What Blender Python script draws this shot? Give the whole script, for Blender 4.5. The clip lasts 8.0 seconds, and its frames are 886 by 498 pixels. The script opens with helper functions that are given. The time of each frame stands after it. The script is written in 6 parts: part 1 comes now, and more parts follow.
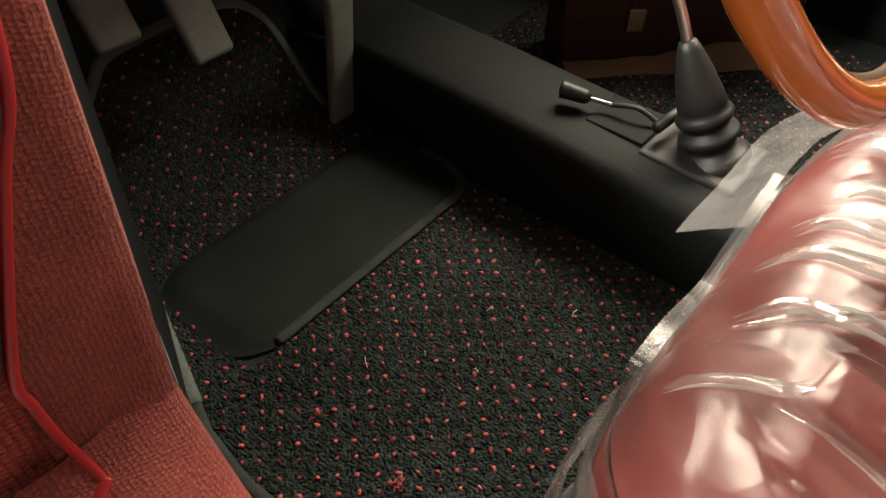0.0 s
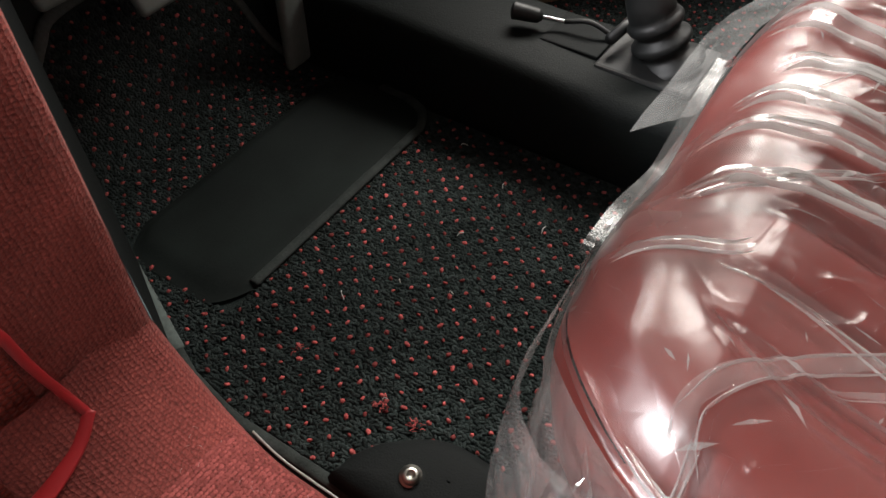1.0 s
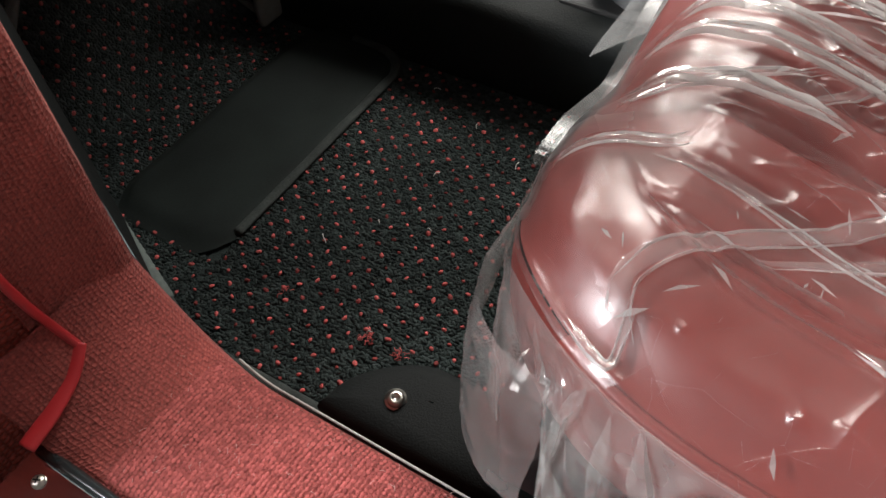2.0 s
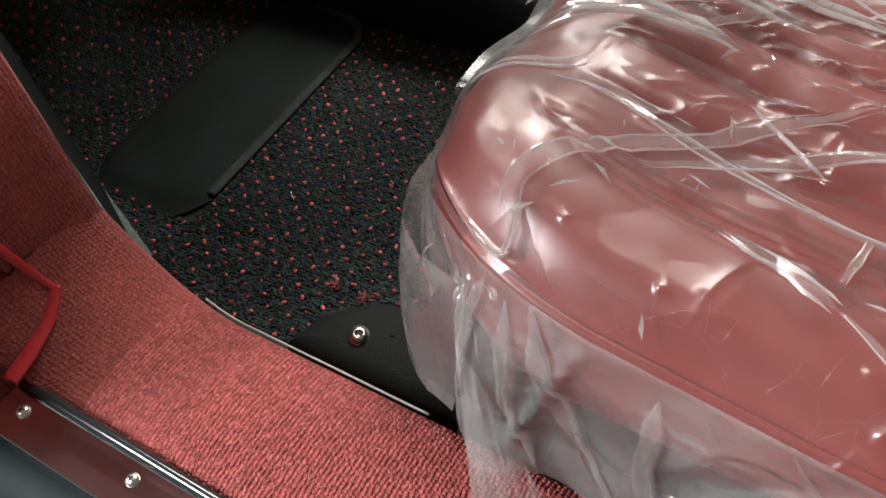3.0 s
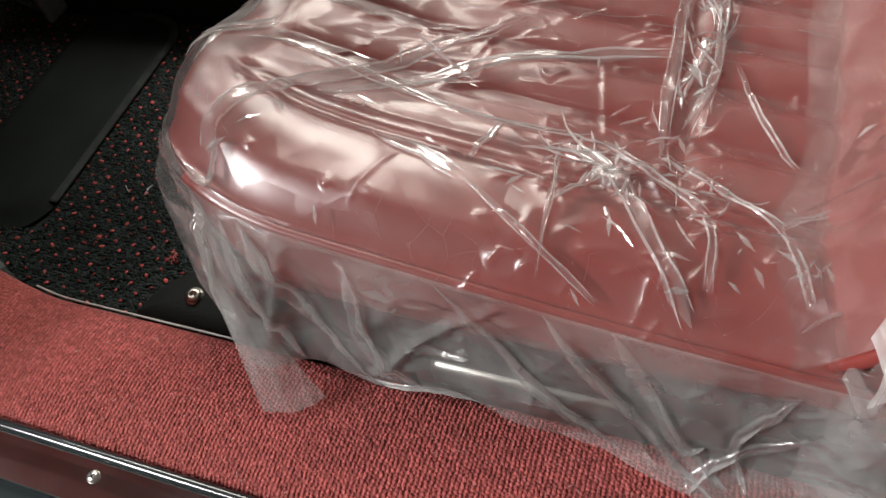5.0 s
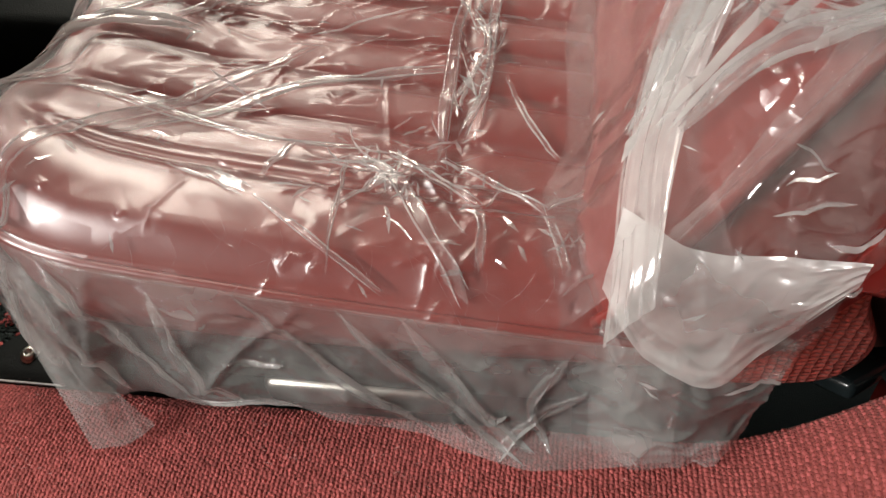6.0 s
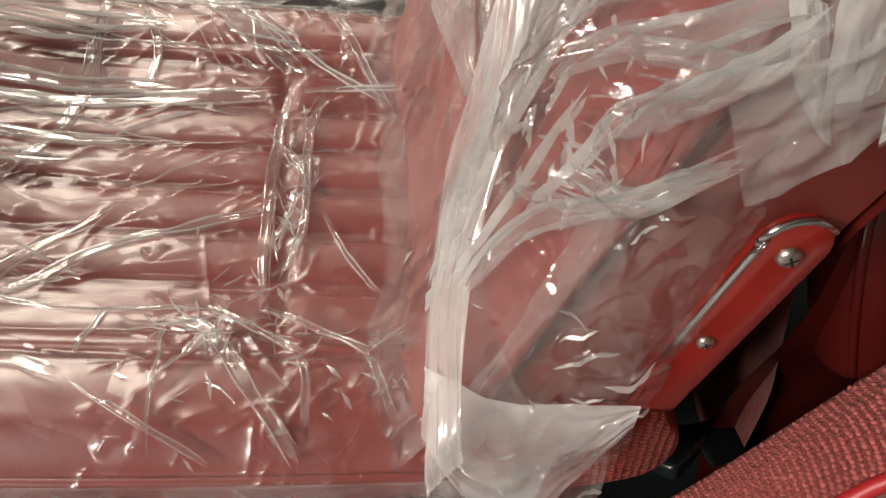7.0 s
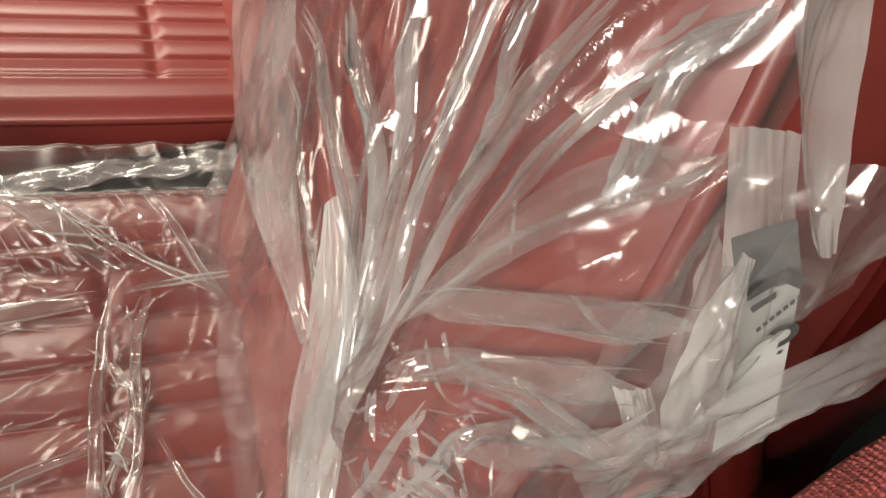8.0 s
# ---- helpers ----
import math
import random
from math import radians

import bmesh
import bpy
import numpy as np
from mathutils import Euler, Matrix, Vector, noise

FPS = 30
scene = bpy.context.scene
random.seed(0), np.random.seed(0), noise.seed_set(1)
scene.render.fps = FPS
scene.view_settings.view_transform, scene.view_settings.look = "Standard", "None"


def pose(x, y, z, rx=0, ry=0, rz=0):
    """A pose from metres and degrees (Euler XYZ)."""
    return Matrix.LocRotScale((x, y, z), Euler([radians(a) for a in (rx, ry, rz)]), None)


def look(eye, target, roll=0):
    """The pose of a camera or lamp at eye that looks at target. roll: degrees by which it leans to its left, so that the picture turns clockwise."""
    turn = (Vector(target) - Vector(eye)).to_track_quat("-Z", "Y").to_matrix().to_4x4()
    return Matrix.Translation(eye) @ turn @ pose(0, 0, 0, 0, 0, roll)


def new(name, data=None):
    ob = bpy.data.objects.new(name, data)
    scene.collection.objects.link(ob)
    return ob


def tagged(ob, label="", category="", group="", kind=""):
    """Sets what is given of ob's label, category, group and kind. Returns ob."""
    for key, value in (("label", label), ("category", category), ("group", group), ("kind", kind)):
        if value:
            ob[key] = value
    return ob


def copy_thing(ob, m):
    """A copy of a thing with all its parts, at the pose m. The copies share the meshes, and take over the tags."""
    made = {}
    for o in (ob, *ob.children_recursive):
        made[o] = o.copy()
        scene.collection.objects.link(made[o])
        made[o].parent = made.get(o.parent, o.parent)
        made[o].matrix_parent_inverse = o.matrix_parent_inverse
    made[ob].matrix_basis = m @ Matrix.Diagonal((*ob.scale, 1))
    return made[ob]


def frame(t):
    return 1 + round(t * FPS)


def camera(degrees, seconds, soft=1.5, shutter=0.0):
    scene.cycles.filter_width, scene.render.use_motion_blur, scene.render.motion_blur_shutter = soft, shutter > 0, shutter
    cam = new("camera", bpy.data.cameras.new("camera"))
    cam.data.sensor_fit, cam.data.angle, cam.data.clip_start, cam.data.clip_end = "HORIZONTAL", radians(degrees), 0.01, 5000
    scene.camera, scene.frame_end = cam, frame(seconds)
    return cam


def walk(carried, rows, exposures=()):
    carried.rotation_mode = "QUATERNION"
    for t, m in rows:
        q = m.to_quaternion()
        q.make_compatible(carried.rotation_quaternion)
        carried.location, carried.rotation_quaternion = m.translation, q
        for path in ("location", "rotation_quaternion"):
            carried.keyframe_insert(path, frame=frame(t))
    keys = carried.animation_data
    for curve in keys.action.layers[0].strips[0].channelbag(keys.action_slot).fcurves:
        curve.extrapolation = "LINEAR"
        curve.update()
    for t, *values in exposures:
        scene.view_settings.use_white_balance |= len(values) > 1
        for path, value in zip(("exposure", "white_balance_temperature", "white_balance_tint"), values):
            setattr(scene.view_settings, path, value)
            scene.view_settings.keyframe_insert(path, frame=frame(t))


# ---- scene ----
cam = camera(60.9, 8.0)
METRES, EYE, TILT, LEAN, TURN = 0.64, 0.688, -45.2, -1.92, -51.3
ROWS = [
    (0.0, 0.0, 0.0, 0.0, 0.0, 0.0, -0.0),
    (0.5, 0.0246, -0.0093, -0.0237, -0.68, -1.46, 2.9),
    (1.0, 0.0292, -0.0168, -0.0591, -1.21, -3.17, 5.36),
    (2.5, 0.0873, -0.0934, -0.1502, -1.54, -6.33, 9.99),
    (3.0, 0.1237, -0.1414, -0.1839, -1.52, -6.86, 11.47),
    (3.5, 0.1738, -0.1937, -0.2104, -1.76, -7.47, 13.4),
    (4.0, 0.2247, -0.2384, -0.2488, -2.69, -8.46, 15.84),
    (4.5, 0.275, -0.2844, -0.2639, -4.55, -9.37, 18.74),
    (6.0, 0.386, -0.4264, -0.3665, -17.66, -11.06, 26.81),
    (6.5, 0.427, -0.4395, -0.3531, -23.38, -11.51, 29.21),
    (7.0, 0.4738, -0.4719, -0.3136, -30.01, -12.36, 31.49),
    (7.5, 0.5325, -0.4924, -0.2528, -37.56, -13.88, 33.73),
    (8.0, 0.5898, -0.4781, -0.1872, -45.02, -15.7, 35.6),
]
EXPOSURES = [(0.0, 0.8, 7300, 10), (0.5, 0.55, 7000, 10), (1.0, 0.45, 6150, 10), (2.5, 0.58, 6100, 10), (3.5, 0.52, 6100, 10), (4.5, 0.16, 6200, 10), (6.0, 0.06, 6600, 10), (7.0, -0.02, 6900, 10), (8.0, -0.05, 7000, 10)]
walk(cam, [(t, pose(0, 0, EYE, TILT, LEAN, TURN) @ pose(METRES * x, METRES * y, METRES * z, 90 + pitch, roll, yaw)) for t, x, y, z, yaw, pitch, roll in ROWS], EXPOSURES)

# ---- world and light ----
world = bpy.data.worlds.new("world")
scene.world = world
world.use_nodes = True
world.node_tree.nodes["Background"].inputs["Color"].default_value = (0.5, 0.55, 0.6, 1)
world.node_tree.nodes["Background"].inputs["Strength"].default_value = 0.02


def lamp(name, eye, target, sx, sy, watts, colour):
    data = bpy.data.lights.new(name, "AREA")
    data.shape, data.size, data.size_y, data.energy, data.color = "RECTANGLE", sx, sy, watts, colour
    ob = new(name, data)
    ob.matrix_world = look(eye, target)
    return ob


# added lamps out of view, placed to match highlights and lit patches
lamp("unseen_lamp", (2.45, 0.70, 2.6), (0.7, 0.1, 0), 3.0, 1.5, 235, (1.0, 0.92, 0.81))
lamp("unseen_lamp", (1.55, 2.3, 2.6), (0.8, 0.2, 0.1), 0.7, 0.14, 9, (1.0, 0.95, 0.88))
lamp("unseen_lamp", (-1.4, 2.0, 2.6), (0.1, -0.3, 0.3), 1.4, 0.6, 210, (1.0, 0.96, 0.93))


# ---- materials ----
def material(name, colour, rough=0.6, metal=0.0, vary=0.25, grain=60.0, bump=0.2, depth=0.001, spec=0.5, coat=0.0, stain=4.0):
    """Plain surface with stains at one scale and grain with relief at another."""
    m = bpy.data.materials.new(name)
    m.use_nodes = True
    nt = m.node_tree
    n, l = nt.nodes, nt.links
    b = n["Principled BSDF"]
    b.inputs["Metallic"].default_value = metal
    b.inputs["Specular IOR Level"].default_value = spec
    b.inputs["Coat Weight"].default_value = coat
    co = n.new("ShaderNodeTexCoord")
    big, fine = n.new("ShaderNodeTexNoise"), n.new("ShaderNodeTexNoise")
    big.inputs["Scale"].default_value, big.inputs["Detail"].default_value = stain, 5
    fine.inputs["Scale"].default_value, fine.inputs["Detail"].default_value = grain, 4
    l.new(co.outputs["Object"], big.inputs["Vector"])
    l.new(co.outputs["Object"], fine.inputs["Vector"])
    add = n.new("ShaderNodeMath")
    add.operation = "MULTIPLY_ADD"
    add.inputs[1].default_value = 0.5
    l.new(fine.outputs["Fac"], add.inputs[0])
    l.new(big.outputs["Fac"], add.inputs[2])
    ramp = n.new("ShaderNodeMapRange")
    ramp.inputs["From Min"].default_value, ramp.inputs["From Max"].default_value = 0.35, 1.15
    ramp.inputs["To Min"].default_value, ramp.inputs["To Max"].default_value = 1 - vary, 1 + vary
    l.new(add.outputs[0], ramp.inputs["Value"])
    mix = n.new("ShaderNodeVectorMath")
    mix.operation = "SCALE"
    mix.inputs[0].default_value = colour
    l.new(ramp.outputs[0], mix.inputs["Scale"])
    l.new(mix.outputs["Vector"], b.inputs["Base Color"])
    r = n.new("ShaderNodeMapRange")
    r.inputs["To Min"].default_value, r.inputs["To Max"].default_value = max(rough - 0.08, 0.02), min(rough + 0.1, 1)
    l.new(big.outputs["Fac"], r.inputs["Value"])
    l.new(r.outputs[0], b.inputs["Roughness"])
    bp = n.new("ShaderNodeBump")
    bp.inputs["Strength"].default_value, bp.inputs["Distance"].default_value = bump, depth
    l.new(fine.outputs["Fac"], bp.inputs["Height"])
    l.new(bp.outputs["Normal"], b.inputs["Normal"])
    return m


def by_piece(m, lo, hi):
    """Tone that differs from yarn to yarn."""
    n, l = m.node_tree.nodes, m.node_tree.links
    b = n["Principled BSDF"]
    old = [k for k in l if k.to_socket == b.inputs["Base Color"]][0].from_socket
    geo, r, sc = n.new("ShaderNodeNewGeometry"), n.new("ShaderNodeMapRange"), n.new("ShaderNodeVectorMath")
    r.inputs["To Min"].default_value, r.inputs["To Max"].default_value = lo, hi
    l.new(geo.outputs["Random Per Island"], r.inputs["Value"])
    sc.operation = "SCALE"
    l.new(old, sc.inputs[0])
    l.new(r.outputs[0], sc.inputs["Scale"])
    l.new(sc.outputs["Vector"], b.inputs["Base Color"])


def woven(name, colour, pitch, worn=0.36):
    """Loop-pile carpet: rows of small loops with fuzz between."""
    m = material(name, colour, 0.95, vary=0.6, grain=300, bump=0.5, depth=0.002, spec=0.15, stain=12)
    nt = m.node_tree
    n, l = nt.nodes, nt.links
    b = n["Principled BSDF"]
    b.inputs["Sheen Weight"].default_value, b.inputs["Sheen Roughness"].default_value = 0.12, 0.5
    b.inputs["Sheen Tint"].default_value = (1.0, 0.75, 0.7, 1)
    co = n.new("ShaderNodeTexCoord")
    nz = n.new("ShaderNodeTexNoise")
    nz.inputs["Scale"].default_value, nz.inputs["Detail"].default_value = 110, 4
    l.new(co.outputs["UV"], nz.inputs["Vector"])
    warp = n.new("ShaderNodeVectorMath")
    warp.operation = "MULTIPLY_ADD"
    warp.inputs[1].default_value = (0.0050, 0.0050, 0)
    l.new(nz.outputs["Color"], warp.inputs[0])
    l.new(co.outputs["UV"], warp.inputs[2])
    sep = n.new("ShaderNodeSeparateXYZ")
    l.new(warp.outputs[0], sep.inputs[0])

    def wave(sock, k, shift=None):
        a = n.new("ShaderNodeMath")
        a.operation = "MULTIPLY_ADD"
        a.inputs[1].default_value, a.inputs[2].default_value = k, 0
        l.new(sock, a.inputs[0])
        if shift:
            l.new(shift, a.inputs[2])
        s = n.new("ShaderNodeMath")
        s.operation = "SINE"
        l.new(a.outputs[0], s.inputs[0])
        q = n.new("ShaderNodeMath")
        q.operation = "ABSOLUTE"
        l.new(s.outputs[0], q.inputs[0])
        return s, q

    k = math.pi / pitch
    s1, rows = wave(sep.outputs["X"], k)
    sg = n.new("ShaderNodeMath")
    sg.operation = "SIGN"
    l.new(s1.outputs[0], sg.inputs[0])
    half = n.new("ShaderNodeMath")
    half.operation = "MULTIPLY"
    half.inputs[1].default_value = math.pi / 4
    l.new(sg.outputs[0], half.inputs[0])
    s2, loops = wave(sep.outputs["Y"], k * 1.15, half.outputs[0])
    mul = n.new("ShaderNodeMath")
    mul.operation = "MULTIPLY"
    l.new(rows.outputs[0], mul.inputs[0])
    l.new(loops.outputs[0], mul.inputs[1])
    pw = n.new("ShaderNodeMath")
    pw.operation = "POWER"
    pw.inputs[1].default_value = 0.6
    l.new(mul.outputs[0], pw.inputs[0])
    old = [k2 for k2 in l if k2.to_socket == b.inputs["Base Color"]][0].from_socket
    # shade between the loops is put into the colour; less of it where worn
    gap = n.new("ShaderNodeMapRange")
    gap.inputs["To Min"].default_value, gap.inputs["To Max"].default_value = worn, 1.12
    l.new(pw.outputs[0], gap.inputs["Value"])
    sc = n.new("ShaderNodeVectorMath")
    sc.operation = "SCALE"
    l.new(old, sc.inputs[0])
    l.new(gap.outputs[0], sc.inputs["Scale"])
    # single loops and loose fibres differ in tone
    yarn = n.new("ShaderNodeTexNoise")
    yarn.inputs["Scale"].default_value, yarn.inputs["Detail"].default_value, yarn.inputs["Roughness"].default_value = 330, 6, 0.75
    l.new(co.outputs["UV"], yarn.inputs["Vector"])
    tone = n.new("ShaderNodeMapRange")
    tone.inputs["From Min"].default_value, tone.inputs["From Max"].default_value = 0.3, 0.7
    tone.inputs["To Min"].default_value, tone.inputs["To Max"].default_value = 0.45, 1.6
    l.new(yarn.outputs["Fac"], tone.inputs["Value"])
    sc2 = n.new("ShaderNodeVectorMath")
    sc2.operation = "SCALE"
    l.new(sc.outputs["Vector"], sc2.inputs[0])
    l.new(tone.outputs[0], sc2.inputs["Scale"])
    l.new(sc2.outputs["Vector"], b.inputs["Base Color"])
    bp = n.new("ShaderNodeBump")
    bp.inputs["Strength"].default_value, bp.inputs["Distance"].default_value = 0.9 * min(1.0, 1.3 - worn), pitch * 0.45
    l.new(pw.outputs[0], bp.inputs["Height"])
    prev = [x for x in n if x.type == "BUMP" and x != bp][0]
    l.new(prev.outputs["Normal"], bp.inputs["Normal"])
    l.new(bp.outputs["Normal"], b.inputs["Normal"])
    return m


def film_material(name, haze, rough, gloss=0.09, relief=0.12):
    """Clear polythene: see-through, a little milky, glossy."""
    m = bpy.data.materials.new(name)
    m.use_nodes = True
    nt = m.node_tree
    n, l = nt.nodes, nt.links
    n.remove(n["Principled BSDF"])
    out = n["Material Output"]
    clear = n.new("ShaderNodeBsdfTransparent")
    clear.inputs["Color"].default_value = (0.97, 0.97, 0.97, 1)
    milk, milk2, mm = n.new("ShaderNodeBsdfTranslucent"), n.new("ShaderNodeBsdfDiffuse"), n.new("ShaderNodeMixShader")
    milk.inputs["Color"].default_value = milk2.inputs["Color"].default_value = (0.88, 0.88, 0.86, 1)
    mm.inputs["Fac"].default_value = 0.5
    l.new(milk.outputs[0], mm.inputs[1])
    l.new(milk2.outputs[0], mm.inputs[2])
    body = n.new("ShaderNodeMixShader")
    co = n.new("ShaderNodeTexCoord")
    cloud = n.new("ShaderNodeTexNoise")
    cloud.inputs["Scale"].default_value, cloud.inputs["Detail"].default_value = 14, 3
    l.new(co.outputs["Object"], cloud.inputs["Vector"])
    hz = n.new("ShaderNodeMapRange")
    hz.inputs["From Min"].default_value, hz.inputs["From Max"].default_value = 0.34, 0.66
    hz.inputs["To Min"].default_value, hz.inputs["To Max"].default_value = haze * 0.6, haze * 1.4
    l.new(cloud.outputs["Fac"], hz.inputs["Value"])
    l.new(hz.outputs[0], body.inputs["Fac"])
    l.new(clear.outputs[0], body.inputs[1])
    l.new(mm.outputs[0], body.inputs[2])
    gl = n.new("ShaderNodeBsdfGlossy")
    gl.inputs["Roughness"].default_value = rough
    # crumpled relief: flat facets, each tilted its own way, at two sizes
    fine = n.new("ShaderNodeTexNoise")
    fine.inputs["Scale"].default_value, fine.inputs["Detail"].default_value = 6, 2
    l.new(co.outputs["Object"], fine.inputs["Vector"])
    warp = n.new("ShaderNodeVectorMath")
    warp.operation = "MULTIPLY_ADD"
    warp.inputs[1].default_value = (0.10, 0.10, 0.10)
    l.new(fine.outputs["Color"], warp.inputs[0])
    l.new(co.outputs["Object"], warp.inputs[2])
    high = None
    for size, gain in ((11, 1.0), (34, 0.8)):
        cell = n.new("ShaderNodeTexVoronoi")
        cell.inputs["Scale"].default_value = size
        l.new(warp.outputs[0], cell.inputs["Vector"])
        tilt, arm, dot = n.new("ShaderNodeVectorMath"), n.new("ShaderNodeVectorMath"), n.new("ShaderNodeVectorMath")
        tilt.operation, arm.operation, dot.operation = "SUBTRACT", "SUBTRACT", "DOT_PRODUCT"
        tilt.inputs[1].default_value = (0.5, 0.5, 0.5)
        l.new(cell.outputs["Color"], tilt.inputs[0])
        l.new(warp.outputs[0], arm.inputs[0])
        l.new(cell.outputs["Position"], arm.inputs[1])
        l.new(tilt.outputs[0], dot.inputs[0])
        l.new(arm.outputs[0], dot.inputs[1])
        k = n.new("ShaderNodeMath")
        k.operation = "MULTIPLY_ADD"
        k.inputs[1].default_value = gain
        l.new(dot.outputs["Value"], k.inputs[0])
        if high:
            l.new(high.outputs[0], k.inputs[2])
        else:
            k.inputs[2].default_value = 0.0
        high = k
    bp = n.new("ShaderNodeBump")
    bp.inputs["Strength"].default_value, bp.inputs["Distance"].default_value = 1.0, relief
    l.new(high.outputs[0], bp.inputs["Height"])
    l.new(bp.outputs["Normal"], gl.inputs["Normal"])
    fr = n.new("ShaderNodeLayerWeight")
    fr.inputs["Blend"].default_value = 0.5
    l.new(bp.outputs["Normal"], fr.inputs["Normal"])
    grow = n.new("ShaderNodeMath")
    grow.operation = "POWER"
    grow.inputs[1].default_value = 4.5
    l.new(fr.outputs["Facing"], grow.inputs[0])
    share = n.new("ShaderNodeMapRange")
    share.inputs["To Min"].default_value, share.inputs["To Max"].default_value = gloss, 0.75
    l.new(grow.outputs[0], share.inputs["Value"])
    top = n.new("ShaderNodeMixShader")
    l.new(share.outputs[0], top.inputs["Fac"])
    l.new(body.outputs[0], top.inputs[1])
    l.new(gl.outputs[0], top.inputs[2])
    l.new(top.outputs[0], out.inputs["Surface"])
    return m


LEATHER = material("red_leather", (0.19, 0.029, 0.023), 0.40, grain=220, bump=0.25, depth=0.0006, vary=0.12)
VINYL = material("red_vinyl", (0.09, 0.0085, 0.0065), 0.33, grain=260, bump=0.2, depth=0.0005, vary=0.12)
PIPING = material("red_piping", (0.36, 0.018, 0.022), 0.4, grain=300, bump=0.15, depth=0.0004, vary=0.15)
CARPET = woven("red_carpet", (0.20, 0.048, 0.041), 0.0040, 0.8)
CARPET_WORN = woven("worn_red_carpet", (0.185, 0.044, 0.036), 0.0040, 0.9)
YARN = material("red_loop_yarn", (0.30, 0.078, 0.072), 0.9, grain=700, bump=0.7, depth=0.001, vary=0.35, spec=0.12, stain=9)
CARPET_COARSE = woven("coarse_red_carpet", (0.40, 0.07, 0.052), 0.0062, 0.58)
BLACK = material("black_vinyl", (0.0048, 0.0062, 0.0062), 0.7, grain=500, bump=0.45, depth=0.0012, vary=0.35, spec=0.16)
TUNNEL = material("tunnel_vinyl", (0.0085, 0.0108, 0.0104), 0.65, grain=420, bump=0.5, depth=0.0012, vary=0.3, spec=0.15)
RUBBER = material("black_rubber", (0.011, 0.012, 0.012), 0.5, grain=180, bump=0.25, depth=0.001, vary=0.35, stain=14)
PAD = material("heel_pad_rubber", (0.009, 0.012, 0.0112), 0.75, grain=420, bump=0.3, depth=0.0006, vary=0.6, stain=11, spec=0.12)
# scuffed pad lip; also a darker tone for mat tape in shadow
SCUFF_AND_SHADE = material("scuffed_lip_and_shaded_tape", (0.028, 0.033, 0.031), 0.8, grain=350, bump=0.6, depth=0.0012, vary=0.7, stain=40, spec=0.15)
FIBRE = material("black_fibre", (0.026, 0.033, 0.032), 0.95, grain=900, bump=0.8, depth=0.002, vary=0.7, spec=0.05)
TUFT = material("red_tuft", (0.46, 0.105, 0.10), 0.9, grain=400, bump=0.8, depth=0.002, vary=0.5, spec=0.1)
for m_, lo, hi in ((FIBRE, 0.55, 1.4), (TUFT, 0.2, 1.1), (YARN, 0.72, 1.3)):
    by_piece(m_, lo, hi)
BINDING = material("dark_binding_tape", (0.10, 0.118, 0.112), 0.85, grain=160, bump=0.6, depth=0.002, vary=0.5, spec=0.2)
CHROME = material("chrome", (0.60, 0.61, 0.62), 0.09, 1.0, vary=0.06, grain=90, bump=0.05, depth=0.0004)
STEEL = material("zinc_screw", (0.55, 0.53, 0.48), 0.3, 1.0, vary=0.2, grain=300, bump=0.2, depth=0.0003)
PAINT = material("black_paint", (0.012, 0.017, 0.018), 0.18, vary=0.2, grain=20, bump=0.03, depth=0.0005, coat=0.4)
DULL_PAINT = material("dull_black_paint", (0.010, 0.015, 0.016), 0.6, vary=0.25, grain=60, bump=0.1, depth=0.0005, spec=0.1)
TREAD = material("polished_tread_plate", (0.60, 0.61, 0.62), 0.12, 1.0, vary=0.1, grain=120, bump=0.08, depth=0.0004, stain=10)
HAIR = material("pale_fibre", (0.42, 0.26, 0.24), 0.8, vary=0.3, grain=200, bump=0.1)
WHITE_EDGE = material("bare_sill_edge", (0.34, 0.33, 0.31), 0.6, vary=0.3, grain=150, bump=0.3)
PEDAL = material("grey_pedal", (0.15, 0.175, 0.165), 0.5, vary=0.3, grain=120, bump=0.2)
WOOD = material("varnished_wood", (0.55, 0.15, 0.02), 0.22, vary=0.25, grain=30, bump=0.05, depth=0.0004, coat=0.8)
BROWN = material("brown_leather", (0.034, 0.013, 0.008), 0.5, vary=0.3, grain=120, bump=0.3)
TAN = material("tan_suede", (0.12, 0.075, 0.042), 0.9, vary=0.3, grain=200, bump=0.4)
BRASS = material("worn_brass", (0.45, 0.38, 0.26), 0.35, 1.0, vary=0.3, grain=200, bump=0.2)
REDPAINT = material("red_enamel", (0.26, 0.016, 0.010), 0.2, vary=0.1, grain=25, bump=0.03, depth=0.0004, coat=0.5)
PLASTER = material("grey_plaster", (0.34, 0.33, 0.31), 0.85, vary=0.08, grain=60, bump=0.2)
CEILING = material("grey_ceiling_boards", (0.22, 0.21, 0.20), 0.85, vary=0.12, grain=40, bump=0.2)
CONCRETE = material("concrete", (0.28, 0.27, 0.25), 0.8, vary=0.2, grain=40, bump=0.3, depth=0.002)
HEADLINER = material("headliner", (0.25, 0.22, 0.19), 0.9, vary=0.1, grain=200, bump=0.3)
FILM = film_material("clear_film", 0.045, 0.33, 0.085, 0.16)
FILM_BACK = film_material("backrest_film", 0.07, 0.2, 0.11, 0.45)
FILM_MILKY = film_material("milky_film", 0.24, 0.16, 0.13, 0.25)
FILM_BAND = film_material("folded_band_film", 0.15, 0.18, 0.13, 0.3)
FILM_WHITE = film_material("stretched_white_film", 0.20, 0.14, 0.17, 0.5)
FILM_FLANK = film_material("loose_flank_film", 0.10, 0.14, 0.14, 0.6)
FILM_SKIRT = film_material("skirt_film", 0.25, 0.16, 0.12, 0.3)
